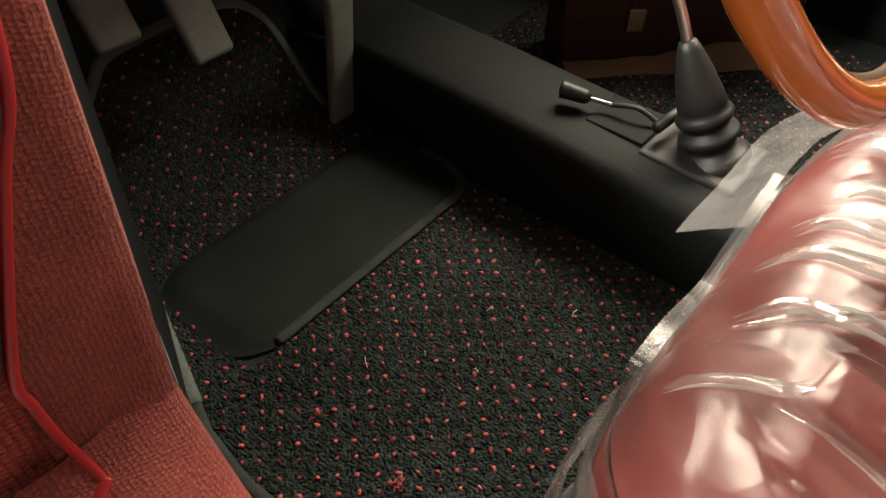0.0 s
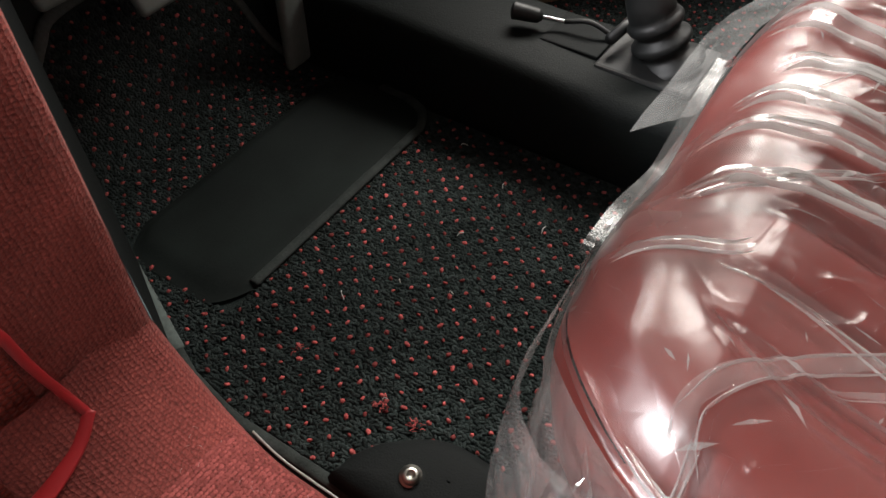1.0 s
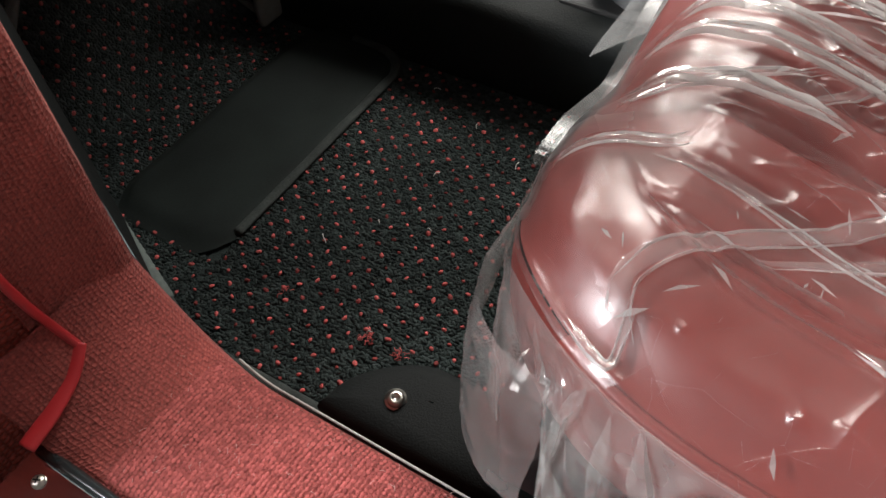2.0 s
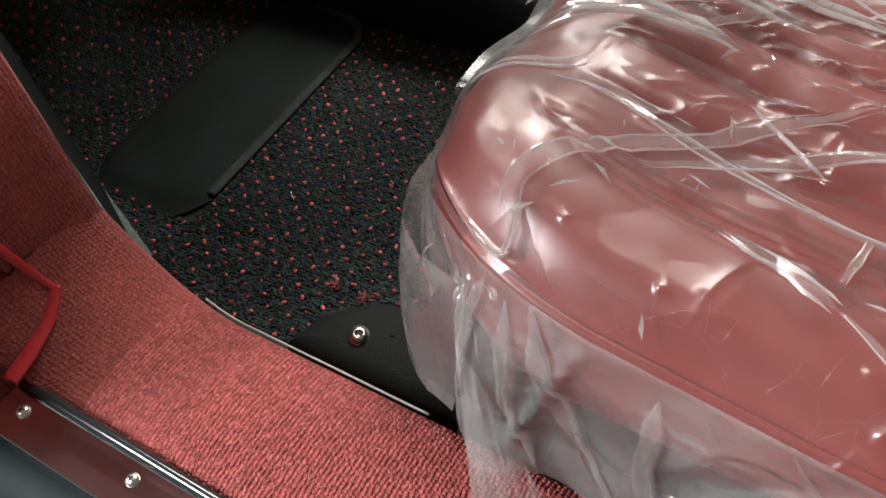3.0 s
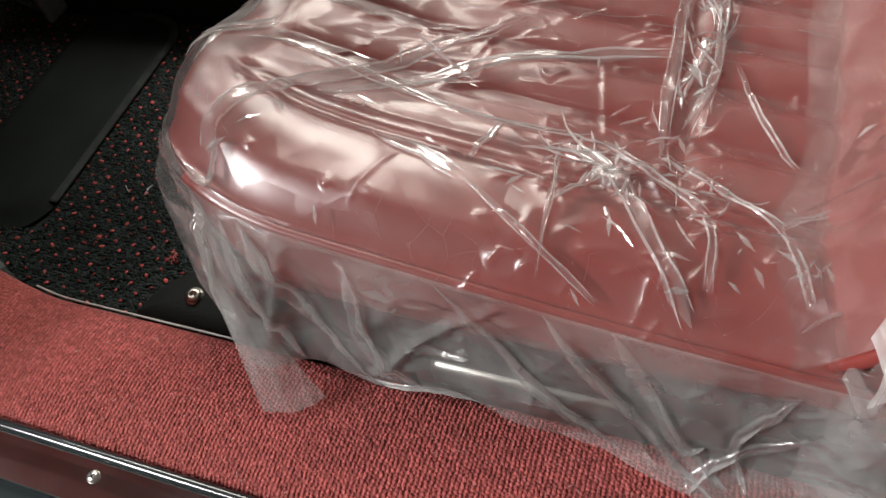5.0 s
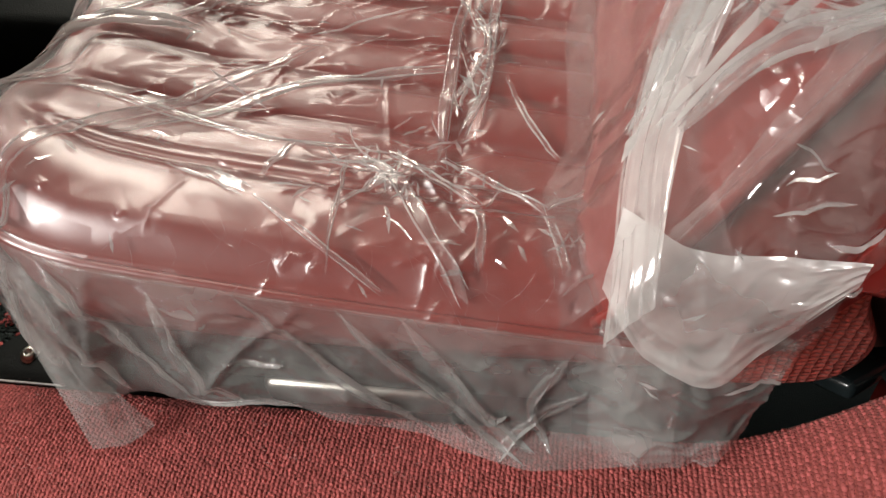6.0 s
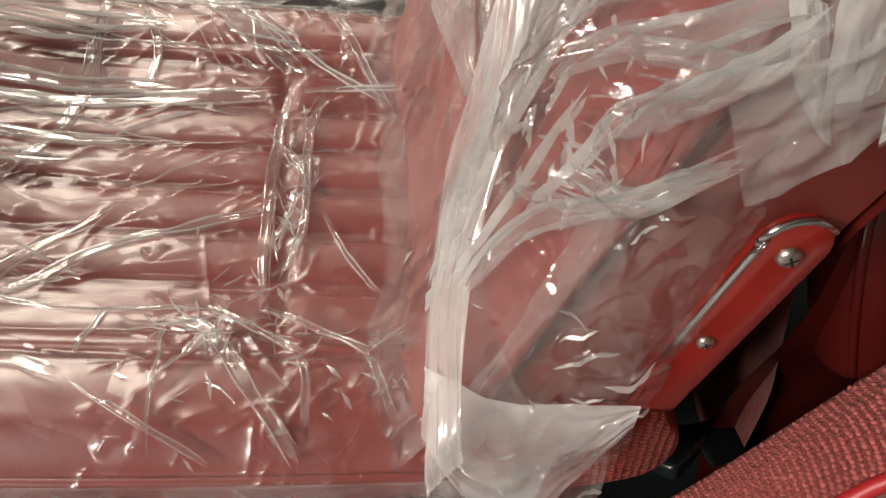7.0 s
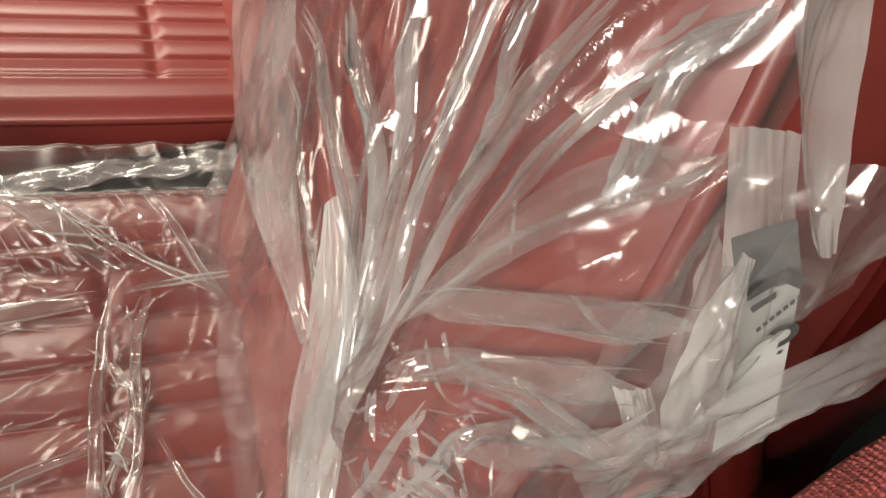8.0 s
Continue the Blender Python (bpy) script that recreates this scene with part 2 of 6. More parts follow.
FILM_FLAP = film_material("loose_flap_film", 0.42, 0.18, 0.12, 0.3)
FILM_FOLD = film_material("folded_film", 0.46, 0.12, 0.30, 0.2)
FILM_PLEAT = film_material("gathered_film", 0.36, 0.2, 0.11, 0.25)
FILM_THICK = film_material("doubled_film", 0.50, 0.2, 0.14, 0.25)
LABEL_WHITE = material("white_print", (0.72, 0.74, 0.72), 0.4, vary=0.06, grain=50, bump=0.1)
LABEL_SHADE = material("grey_shaded_print", (0.20, 0.205, 0.20), 0.35, vary=0.5, grain=50, bump=0.1, stain=30)
LABEL_GREY = material("grey_print", (0.075, 0.08, 0.08), 0.35, vary=0.15, grain=50, bump=0.1)


# ---- mesh helpers ----
def mesh_ob(name, verts, faces, mat, parent=None, smooth=True, uv=None):
    me = bpy.data.meshes.new(name)
    me.from_pydata([tuple(map(float, v)) for v in verts], [], [tuple(map(int, f)) for f in faces])
    me.materials.append(mat)
    if smooth:
        me.polygons.foreach_set("use_smooth", [True] * len(me.polygons))
    if uv is not None:
        layer = me.uv_layers.new(name="UVMap")
        idx = np.zeros(len(me.loops), dtype=np.int32)
        me.loops.foreach_get("vertex_index", idx)
        layer.data.foreach_set("uv", np.asarray(uv, dtype=np.float32)[idx].ravel())
    me.update()
    ob = new(name, me)
    if parent:
        ob.parent = parent
    return ob


def grid(name, P, mat, parent=None, closed=False, smooth=True, flip=False):
    """A sheet from an array of points, rows by columns; uv in metres along both ways."""
    r, c = P.shape[:2]
    i = np.arange(r * c).reshape(r, c)
    if closed:
        i = np.concatenate([i, i[:, :1]], 1)
    f = np.stack([i[:-1, :-1], i[1:, :-1], i[1:, 1:], i[:-1, 1:]], -1).reshape(-1, 4)
    if flip:
        f = f[:, ::-1]
    du = np.zeros((r, c))
    dv = np.zeros((r, c))
    dv[1:] = np.cumsum(np.linalg.norm(np.diff(P, axis=0), axis=2), 0)
    du[:, 1:] = np.cumsum(np.linalg.norm(np.diff(P, axis=1), axis=2), 1)
    return mesh_ob(name, P.reshape(-1, 3), f, mat, parent, smooth, np.stack([du, dv], -1).reshape(-1, 2))


def part(name, bm, mat, parent=None, label="", smooth=False):
    me = bpy.data.meshes.new(name)
    bm.to_mesh(me)
    bm.free()
    me.materials.append(mat)
    if smooth:
        me.polygons.foreach_set("use_smooth", [True] * len(me.polygons))
    ob = new(name, me)
    if parent:
        ob.parent = parent
    if label:
        ob["label"] = label
    return ob


def block(x0, x1, y0, y1, z0, z1, bevel=0.004, seg=2):
    bm = bmesh.new()
    bmesh.ops.create_cube(bm, size=1, matrix=Matrix.Translation(((x0 + x1) / 2, (y0 + y1) / 2, (z0 + z1) / 2)) @ Matrix.Diagonal((abs(x1 - x0), abs(y1 - y0), abs(z1 - z0), 1)))
    if bevel:
        bmesh.ops.bevel(bm, geom=bm.edges[:], offset=bevel, segments=seg, affect="EDGES", profile=0.5)
    return bm


def spline(points, n=12):
    """Smooth curve through points (Catmull-Rom), n steps a stretch."""
    p = [np.array(q, float) for q in points]
    p = [2 * p[0] - p[1]] + p + [2 * p[-1] - p[-2]]
    out = []
    for a, b, c, d in zip(p, p[1:], p[2:], p[3:]):
        for t in np.linspace(0, 1, n, endpoint=False):
            out.append(0.5 * (2 * b + (c - a) * t + (2 * a - 5 * b + 4 * c - d) * t * t + (3 * b - a - 3 * c + d) * t ** 3))
    out.append(p[-2])
    return np.array(out)


def tube(name, path, radius, mat, parent=None, sides=10, closed=False, flat=1.0):
    """A round rod along a path; radius a number or one for each point."""
    path = np.asarray(path, float)
    n = len(path)
    rad = np.ones(n) * radius
    tan = np.gradient(path, axis=0) if not closed else np.roll(path, -1, 0) - np.roll(path, 1, 0)
    tan /= np.linalg.norm(tan, axis=1)[:, None] + 1e-12
    up = np.array([0, 0, 1.0]) if abs(tan[0][2]) < 0.9 else np.array([1.0, 0, 0])
    P = np.zeros((n, sides, 3))
    ang = np.linspace(0, 2 * np.pi, sides, endpoint=False)
    a = np.cross(tan[0], up)
    for k in range(n):
        a = a - tan[k] * a.dot(tan[k])
        a /= np.linalg.norm(a)
        b = np.cross(tan[k], a)
        P[k] = path[k] + rad[k] * (np.cos(ang)[:, None] * a + flat * np.sin(ang)[:, None] * b)
    verts = list(P.reshape(-1, 3))
    faces = []
    rows = n if closed else n - 1
    for k in range(rows):
        for j in range(sides):
            k2, j2 = (k + 1) % n, (j + 1) % sides
            faces.append((k * sides + j, k * sides + j2, k2 * sides + j2, k2 * sides + j))
    if not closed:
        faces.append(tuple(range(sides))[::-1])
        faces.append(tuple((n - 1) * sides + j for j in range(sides)))
    return mesh_ob(name, verts, faces, mat, parent)


def lathe(name, profile, m, mat, parent=None, sides=24):
    """A turned body: profile of (radius, height) about the local z of pose m."""
    ang = np.linspace(0, 2 * np.pi, sides, endpoint=False)
    P = np.array([[[r * math.cos(a), r * math.sin(a), z] for a in ang] for r, z in profile])
    M = np.array(m)
    P = P @ M[:3, :3].T + M[:3, 3]
    return grid(name, P, mat, parent, closed=True)


def thing(name, at, label, category, group=""):
    ob = new(name)
    ob.location = at
    ob.empty_display_size = 0.05
    return tagged(ob, label, category, group)


def under(parent, *obs):
    """Hang world-placed meshes under a thing that stands at its base."""
    bpy.context.view_layer.update()
    for ob in obs:
        ob.parent = parent
        ob.matrix_parent_inverse = parent.matrix_world.inverted()


_PERM = np.random.RandomState(7).permutation(512)
_GRAD = np.random.RandomState(8).uniform(0, 2 * np.pi, 512)


def pn(x, y, seed=0):
    """Smooth noise over arrays, about -0.7 to 0.7."""
    x, y = np.asarray(x, float) + seed * 17.3, np.asarray(y, float) + seed * 9.1
    xi, yi = np.floor(x).astype(int), np.floor(y).astype(int)
    fx, fy = x - xi, y - yi

    def dot(ix, iy, dx, dy):
        g = _GRAD[_PERM[(_PERM[ix % 512] + iy) % 512]]
        return np.cos(g) * dx + np.sin(g) * dy

    u, v = fx ** 3 * (fx * (fx * 6 - 15) + 10), fy ** 3 * (fy * (fy * 6 - 15) + 10)
    a = dot(xi, yi, fx, fy) * (1 - u) + dot(xi + 1, yi, fx - 1, fy) * u
    b = dot(xi, yi + 1, fx, fy - 1) * (1 - u) + dot(xi + 1, yi + 1, fx - 1, fy - 1) * u
    return a * (1 - v) + b * v


_HEIGHT = np.random.RandomState(9).uniform(-1, 1, 512)


def facets(x, y, seed=0):
    """Crumpled-sheet relief: flat triangles between random heights, from -1 to 1."""
    x, y = np.broadcast_arrays(np.asarray(x, float), np.asarray(y, float))
    x, y = x + 0.55 * pn(x * 0.9, y * 0.9, seed + 1) + seed * 3.7, y + 0.55 * pn(x * 0.9, y * 0.9, seed + 2) + seed * 5.3
    k = (x + y) * 0.3660254
    i, j = np.floor(x + k).astype(int), np.floor(y + k).astype(int)
    fx, fy = x + k - i, y + k - j

    def at(a, b):
        return _HEIGHT[_PERM[(_PERM[a % 512] + b) % 512]]

    low = fx > fy
    mid = np.where(low, at(i + 1, j), at(i, j + 1))
    big, small = np.maximum(fx, fy), np.minimum(fx, fy)
    return at(i, j) * (1 - big) + mid * (big - small) + at(i + 1, j + 1) * small


def smooth(a, b, x):
    t = np.clip((x - a) / (b - a), 0, 1)
    return t * t * (3 - 2 * t)

# ---- garage round the car ----
def wall(name, x0, x1, y0, y1, z0, z1, mat, label, category):
    return tagged(part(name, block(x0, x1, y0, y1, z0, z1, 0), mat), label, category, kind="structure")


wall("ground", -4.5, 5.5, -4.5, 5.0, -0.42, -0.32, CONCRETE, "grey concrete garage floor under the car", "floor")
wall("wall_west", -4.6, -4.5, -4.5, 5.0, -0.32, 2.8, PLASTER, "plain grey plastered garage wall", "wall")
wall("wall_east", 5.5, 5.6, -4.5, 5.0, -0.32, 2.8, PLASTER, "plain grey plastered garage wall", "wall")
wall("wall_north", -4.6, 5.6, 5.0, 5.1, -0.32, 2.8, PLASTER, "plain grey plastered garage wall", "wall")
wall("wall_south", -4.6, 5.6, -4.6, -4.5, -0.32, 2.8, PLASTER, "plain grey plastered garage wall", "wall")
wall("ceiling", -4.6, 5.6, -4.6, 5.1, 2.8, 2.9, CEILING, "plain grey garage ceiling", "ceiling")

# ---- shell of the car ----
SILL_Z = 0.165
TOE = math.tan(radians(57))
# unseen roof added to shade the seats; scuttle and far side close the cabin
wall("unseen_shade_roof", 0.20, 1.50, -1.45, -0.10, 1.10, 1.13, HEADLINER, "unseen pale cloth roof panel, added to shade the seats", "roof")
# dashboard is out of view; its depth is set to block light from the footwells
wall("unseen_dashboard", 0.02, 1.50, 0.60, 1.25, 0.50, 0.66, BLACK, "unseen black dashboard block, placed to shade the footwells", "dashboard")
wall("wall_bulkhead", 0.13, 1.55, 0.93, 0.96, -0.02, 0.62, BLACK, "black front bulkhead of the footwells", "bulkhead")
wall("wall_passenger", 1.50, 1.54, -1.2, 0.93, -0.02, 0.60, BLACK, "black inner side of the far door", "door panel")
wall("wall_rear", 0.20, 1.50, -1.25, -1.22, -0.02, 0.75, VINYL, "red vinyl rear panel behind the seats", "panel")

floor = thing("floor", (0.4, 0.3, -0.012), "black carpeted floor pan with upturned toe board", "floor")
floor["kind"] = "structure"
ys = np.array([-1.22, 0.0, 0.60, 0.715, 0.735, 0.93])
zs = np.array([-0.012, -0.012, -0.012, -0.010, 0.004, (0.93 - 0.725) * TOE - 0.012])
P = np.array([[[x, y, z] for x in np.linspace(0.10, 1.52, 12)] for y, z in zip(ys, zs)])
under(floor, grid("carpet", P, FIBRE, flip=True))

# driver's side wall of the footwell, running in towards the toe board
P = np.array([[[0.14 + 0.0 * z, 0.345, z], [0.20, 0.48, z], [0.26, 0.60, z], [0.318, 0.75, z], [0.35, 0.93, z]] for z in np.linspace(-0.02, 0.62, 6)])
tagged(grid("wall_footwell", P, BLACK), "black carpeted side wall of the footwell", "wall", kind="structure")


# door sill, its hinge post and the rising rear end, all in one red carpet
def sill_z(y):
    return SILL_Z + 0.285 * smooth(-0.50, -0.90, y) + 0.10 * smooth(-0.85, -1.15, y)


def inner_x(y):
    return 0.122 + 0.019 * smooth(0.20, 0.34, y) + 0.05 * smooth(-0.52, -0.85, y)


def outer_x(y):
    return -0.004 + 0.094 * smooth(-0.52, -0.72, y)


sill = thing("door_sill", (0.06, 0.0, -0.02), "wide door sill covered in red loop carpet", "door sill")
sill["kind"] = "structure"
rows = []
for y in np.concatenate([np.linspace(0.338, 0.25, 24), np.linspace(0.245, -0.5, 60), np.linspace(-0.51, -1.1, 50)]):
    z, xi = float(sill_z(y)), float(inner_x(y))
    fil = 0.085 * (1 - math.sqrt(max(0.0, 1 - ((max(y, 0.254) - 0.254) / 0.085) ** 2)))
    lump = 0.0025 * float(pn(y * 9, 0.3)) + 0.003 * math.exp(-((y + 0.12) / 0.1) ** 2)
    xo = float(outer_x(y))
    wd = xi - xo
    sec = [(xo, -0.004), (xo + 0.08 * wd, 0.001), (xo + 0.27 * wd, 0.004), (xo + 0.48 * wd, 0.004), (xo + 0.72 * wd, -0.0005), (xi - 0.013, -0.006), (xi - 0.004, -0.011), (xi, -0.018), (xi + 0.002, -0.03), (xi + 0.004, -0.10), (xi + 0.006, -z - 0.02)]
    turn = min(max((y - 0.254) / 0.085, 0.0), 0.985)
    level = math.sqrt(1 - turn ** 2)
    rows.append([[a, y - b * turn, z + fil + b * level + (lump if 0 < k < 6 else 0)] for k, (a, b) in enumerate(sec)])
P = np.array(rows)
fine = np.zeros((len(P), 41, 3))
for k in range(3):
    for j in range(len(P)):
        fine[j, :, k] = np.interp(np.linspace(0, 10, 41), np.arange(11), P[j, :, k])
SILL = fine
cover = grid("carpet", fine, CARPET, flip=True)
edge = tube("bare_edge", [[float(inner_x(y)) + 0.004, y, SILL_Z - 0.020] for y in np.linspace(0.25, 0.02, 30)], 0.0010, WHITE_EDGE)
rear_pipe = tube("piping", [[float(outer_x(y)) - 0.003, y, float(sill_z(y)) - 0.001] for y in np.linspace(-0.50, -1.05, 40)], 0.0055, PIPING)
P = np.array([[[float(outer_x(y)) * (1 - q) - 0.09 * q, y - 0.02 * q, float(sill_z(y)) - 0.006 - 0.02 * q] for q in np.linspace(0, 1, 8)] for y in np.linspace(-0.50, -1.05, 30)])
jamb_rear = grid("jamb_vinyl", P, VINYL)
jamb_rear["label"] = "smooth red vinyl on the door jamb"
under(sill, cover, edge, rear_pipe, jamb_rear)

# hinge post with rounded edge, carpeted on its rear face
post = thing("hinge_post", (0.07, 0.36, 0.1), "red carpeted hinge post rising from the sill", "door post")
post["kind"] = "structure"
cols = [(0.045, 0.337), (0.07, 0.337), (0.10, 0.337), (0.125, 0.338), (0.136, 0.341), (0.141, 0.350), (0.145, 0.365), (0.16, 0.40), (0.175, 0.43)]
P = np.array([[[a + 0.016 * (z - 0.17) * smooth(0.1, 0.13, a) - 0.03 * smooth(0.62, 0.8, z), b + 0.004 * pn(z * 6, a * 9), z] for a, b in cols] for z in np.linspace(0.155, 0.95, 70)])
fine = np.zeros((len(P), 33, 3))
for k in range(3):
    for j in range(len(P)):
        fine[j, :, k] = np.interp(np.linspace(0, 8, 33), np.arange(9), P[j, :, k])
face = grid("carpet", fine, CARPET_WORN)
P = np.array([[[x, 0.345 + 0.008 * math.sin(z * 9), z] for x in np.linspace(-0.10, 0.075, 16)] for z in np.linspace(0.10, 0.95, 40)])
jamb = grid("jamb_carpet", P, CARPET_COARSE)
jamb["label"] = "coarse red loop carpet on the door jamb"
pip = tube("piping", spline([(0.125, 0.333, 0.62), (0.111, 0.333, 0.50), (0.090, 0.333, 0.446), (0.051, 0.333, 0.335), (0.050, 0.333, 0.298), (0.053, 0.333, 0.26), (0.058, 0.332, 0.227), (0.061, 0.324, 0.205)]), 0.0036, PIPING)
foot_pip = tube("piping", spline([(0.062, 0.325, 0.208), (0.042, 0.3165, 0.197), (0.0145, 0.310, 0.1905), (-0.012, 0.307, 0.187)]), 0.0075, PIPING, flat=0.35)
seal = tube("rubber_seal", spline([(0.112, 0.330, 0.62), (0.100, 0.330, 0.50), (0.078, 0.330, 0.446), (0.041, 0.332, 0.345), (0.022, 0.337, 0.31)]), 0.0055, RUBBER)
under(post, face, jamb, pip, foot_pip, seal)

# bright strip screwed along the outer edge of the sill
strip = thing("sill_strip", (-0.025, 0.0, SILL_Z), "polished metal tread strip with cross-head screws", "trim strip")
sec = [(-0.046, -0.006), (-0.0456, 0.0026), (-0.0446, 0.0034), (-0.030, 0.0036), (-0.018, 0.0032), (-0.0115, 0.0034), (-0.0108, 0.0010)]
P = np.array([[[a, y, float(sill_z(y)) + b] for a, b in sec] for y in np.linspace(0.316, -0.50, 36)])
plate = grid("plate", P, TREAD, flip=True, smooth=False)
bead = tube("bead", [[-0.0060, y, float(sill_z(y)) + 0.0032] for y in np.linspace(0.312, -0.50, 30)], 0.0048, PAINT, sides=12)
bead["label"] = "dark rounded bead along the strip"
under(strip, plate, bead)


def screw(at, r, parent, name="screw", turn=0.4):
    """Raised cross-head screw lying on a level or turned face."""
    prof = [(r * 1.02, 0), (r, r * 0.25), (r * 0.85, r * 0.5), (r * 0.55, r * 0.66), (r * 0.15, r * 0.7), (0.0, r * 0.7)]
    head = lathe("head", prof, at, STEEL, sides=16)
    slots = []
    for k in (0, 1):
        bm = block(-r * 0.55, r * 0.55, -r * 0.11, r * 0.11, r * 0.6, r * 0.74, 0)
        bmesh.ops.transform(bm, matrix=at @ pose(0, 0, 0, 0, 0, math.degrees(turn) + 90 * k), verts=bm.verts)
        slots.append(part("slot", bm, RUBBER))
    under(parent, head)
    head.name = name
    under(head, *slots)


for k, y in enumerate((0.293, 0.176, 0.062, -0.055, -0.172, -0.29, -0.408)):
    screw(pose(-0.023, y, SILL_Z + 0.0035), 0.0052, strip, turn=0.4 + k)

# painted outer body below the strip
sec = [(-0.046, -0.006), (-0.052, -0.003), (-0.062, -0.003), (-0.072, -0.006), (-0.085, -0.014), (-0.10, -0.03), (-0.105, -0.08), (-0.09, -0.25)]
P = np.array([[[a, y, float(sill_z(y)) + b] for a, b in sec] for y in np.concatenate([np.linspace(0.9, -0.5, 20), np.linspace(-0.52, -0.75, 12)])])
tagged(grid("outer_sill", P, DULL_PAINT, flip=True), "black painted outer sill of the car body", "car body", kind="structure")

# ---- tunnel between the seats ----
tunnel = thing("centre_tunnel", (0.77, 0.2, -0.01), "black vinyl covered centre tunnel with levers", "tunnel")
tunnel["kind"] = "structure"
rows = []
for y in np.concatenate([np.linspace(0.92, 0.72, 6), np.linspace(0.70, -1.2, 30)]):
    h = 0.125 - 0.012 * float(smooth(0.6, 0.1, y)) + 0.10 * float(smooth(0.72, 0.92, y))
    rows.append([[a, y, b] for a, b in [(0.690, -0.012), (0.688, 0.04), (0.686, h - 0.02), (0.692, h - 0.006), (0.706, h), (0.77, h + 0.003), (0.83, h), (0.846, h - 0.006), (0.852, h - 0.02), (0.855, 0.04), (0.858, -0.012)]])
under(tunnel, grid("cover", np.array(rows), TUNNEL, flip=True))

# ---- driver's floor mat ----
def floor_z(y):
    """Height of the mat over the floor and up the toe board, with a soft bend."""
    return np.logaddexp(0, (y - 0.725) / 0.008) * 0.008 * TOE


mat = thing("floor_mat", (0.43, 0.4, 0.0), "black woven floor mat flecked with red tufts", "floor mat")


def mat_left(y):
    return np.interp(y, [0.07, 0.36, 0.43, 0.75, 0.85], [0.176, 0.172, 0.184, 0.310, 0.342])


def mat_right(y):
    return np.interp(y, [0.07, 0.62, 0.72, 0.80, 0.85], [0.690, 0.684, 0.66, 0.645, 0.60])


MAT_END = 0.842
yy = np.concatenate([np.linspace(0.0, 0.68, 20), np.linspace(0.69, 0.76, 14), np.linspace(0.77, MAT_END, 8)])
P = np.array([[[float(mat_left(y)) * (1 - u) + float(mat_right(y)) * u, y, float(floor_z(y)) - 0.004] for u in np.linspace(0, 1, 14)] for y in yy])
under(mat, grid("backing", P, FIBRE, flip=True))

# tape round the mat's edge; beside the sill its shade is put into the colour
left = [(float(mat_left(y)), y, float(floor_z(y))) for y in np.linspace(0.10, 0.81, 40)]
tape = spline([(0.365, 0.826, floor_z(0.826) + 0.002), (0.40, 0.838, floor_z(0.838) + 0.002), (0.50, 0.842, floor_z(0.842)), (0.59, 0.838, floor_z(0.838)), (0.630, 0.820, floor_z(0.82)), (0.645, 0.79, floor_z(0.79)), (0.655, 0.75, floor_z(0.75)), (0.668, 0.712, 0.003)], 6)
left = np.array(left)
under(mat, tube("binding", left[left[:, 1] < 0.47], 0.0065, SCUFF_AND_SHADE, flat=0.4), tube("binding", np.concatenate([left[left[:, 1] > 0.46], tape]), 0.0085, BINDING, flat=0.45))

# heel pad pressed into the mat
y0, y1 = 0.452, 0.640
N = 36
u, v = np.meshgrid(np.linspace(-1, 1, 60), np.linspace(-1, 1, N))
cut = 0.05 * (np.clip(np.abs(v) - 0.55, 0, 1) / 0.45) ** 2.2
xa, xb = 0.258 + cut, 0.690 - cut
P = np.stack([xa + (xb - xa) * (u + 1) / 2, (y0 + y1) / 2 + (y1 - y0) / 2 * v, 0.006 * (1 - smooth(0.84, 1.0, np.maximum(np.abs(u), np.abs(v)))) + 0.0012 * pn(u * 3, v * 2) + 0.001], -1)
pad = grid("heel_pad", P, PAD)
pad["label"] = "worn black rubber heel pad"
lip = [(float(xa[0, 0] + (xb[0, 0] - xa[0, 0]) * q), y0 + 0.006, 0.004) for q in np.linspace(0.0, 1.0, 24)] + [(0.668, 0.475, 0.004), (0.684, 0.51, 0.004), (0.687, 0.56, 0.004)]
under(mat, tube("pad_lip", spline(lip, 3), 0.0075, SCUFF_AND_SHADE, flat=0.4))
under(mat, pad)


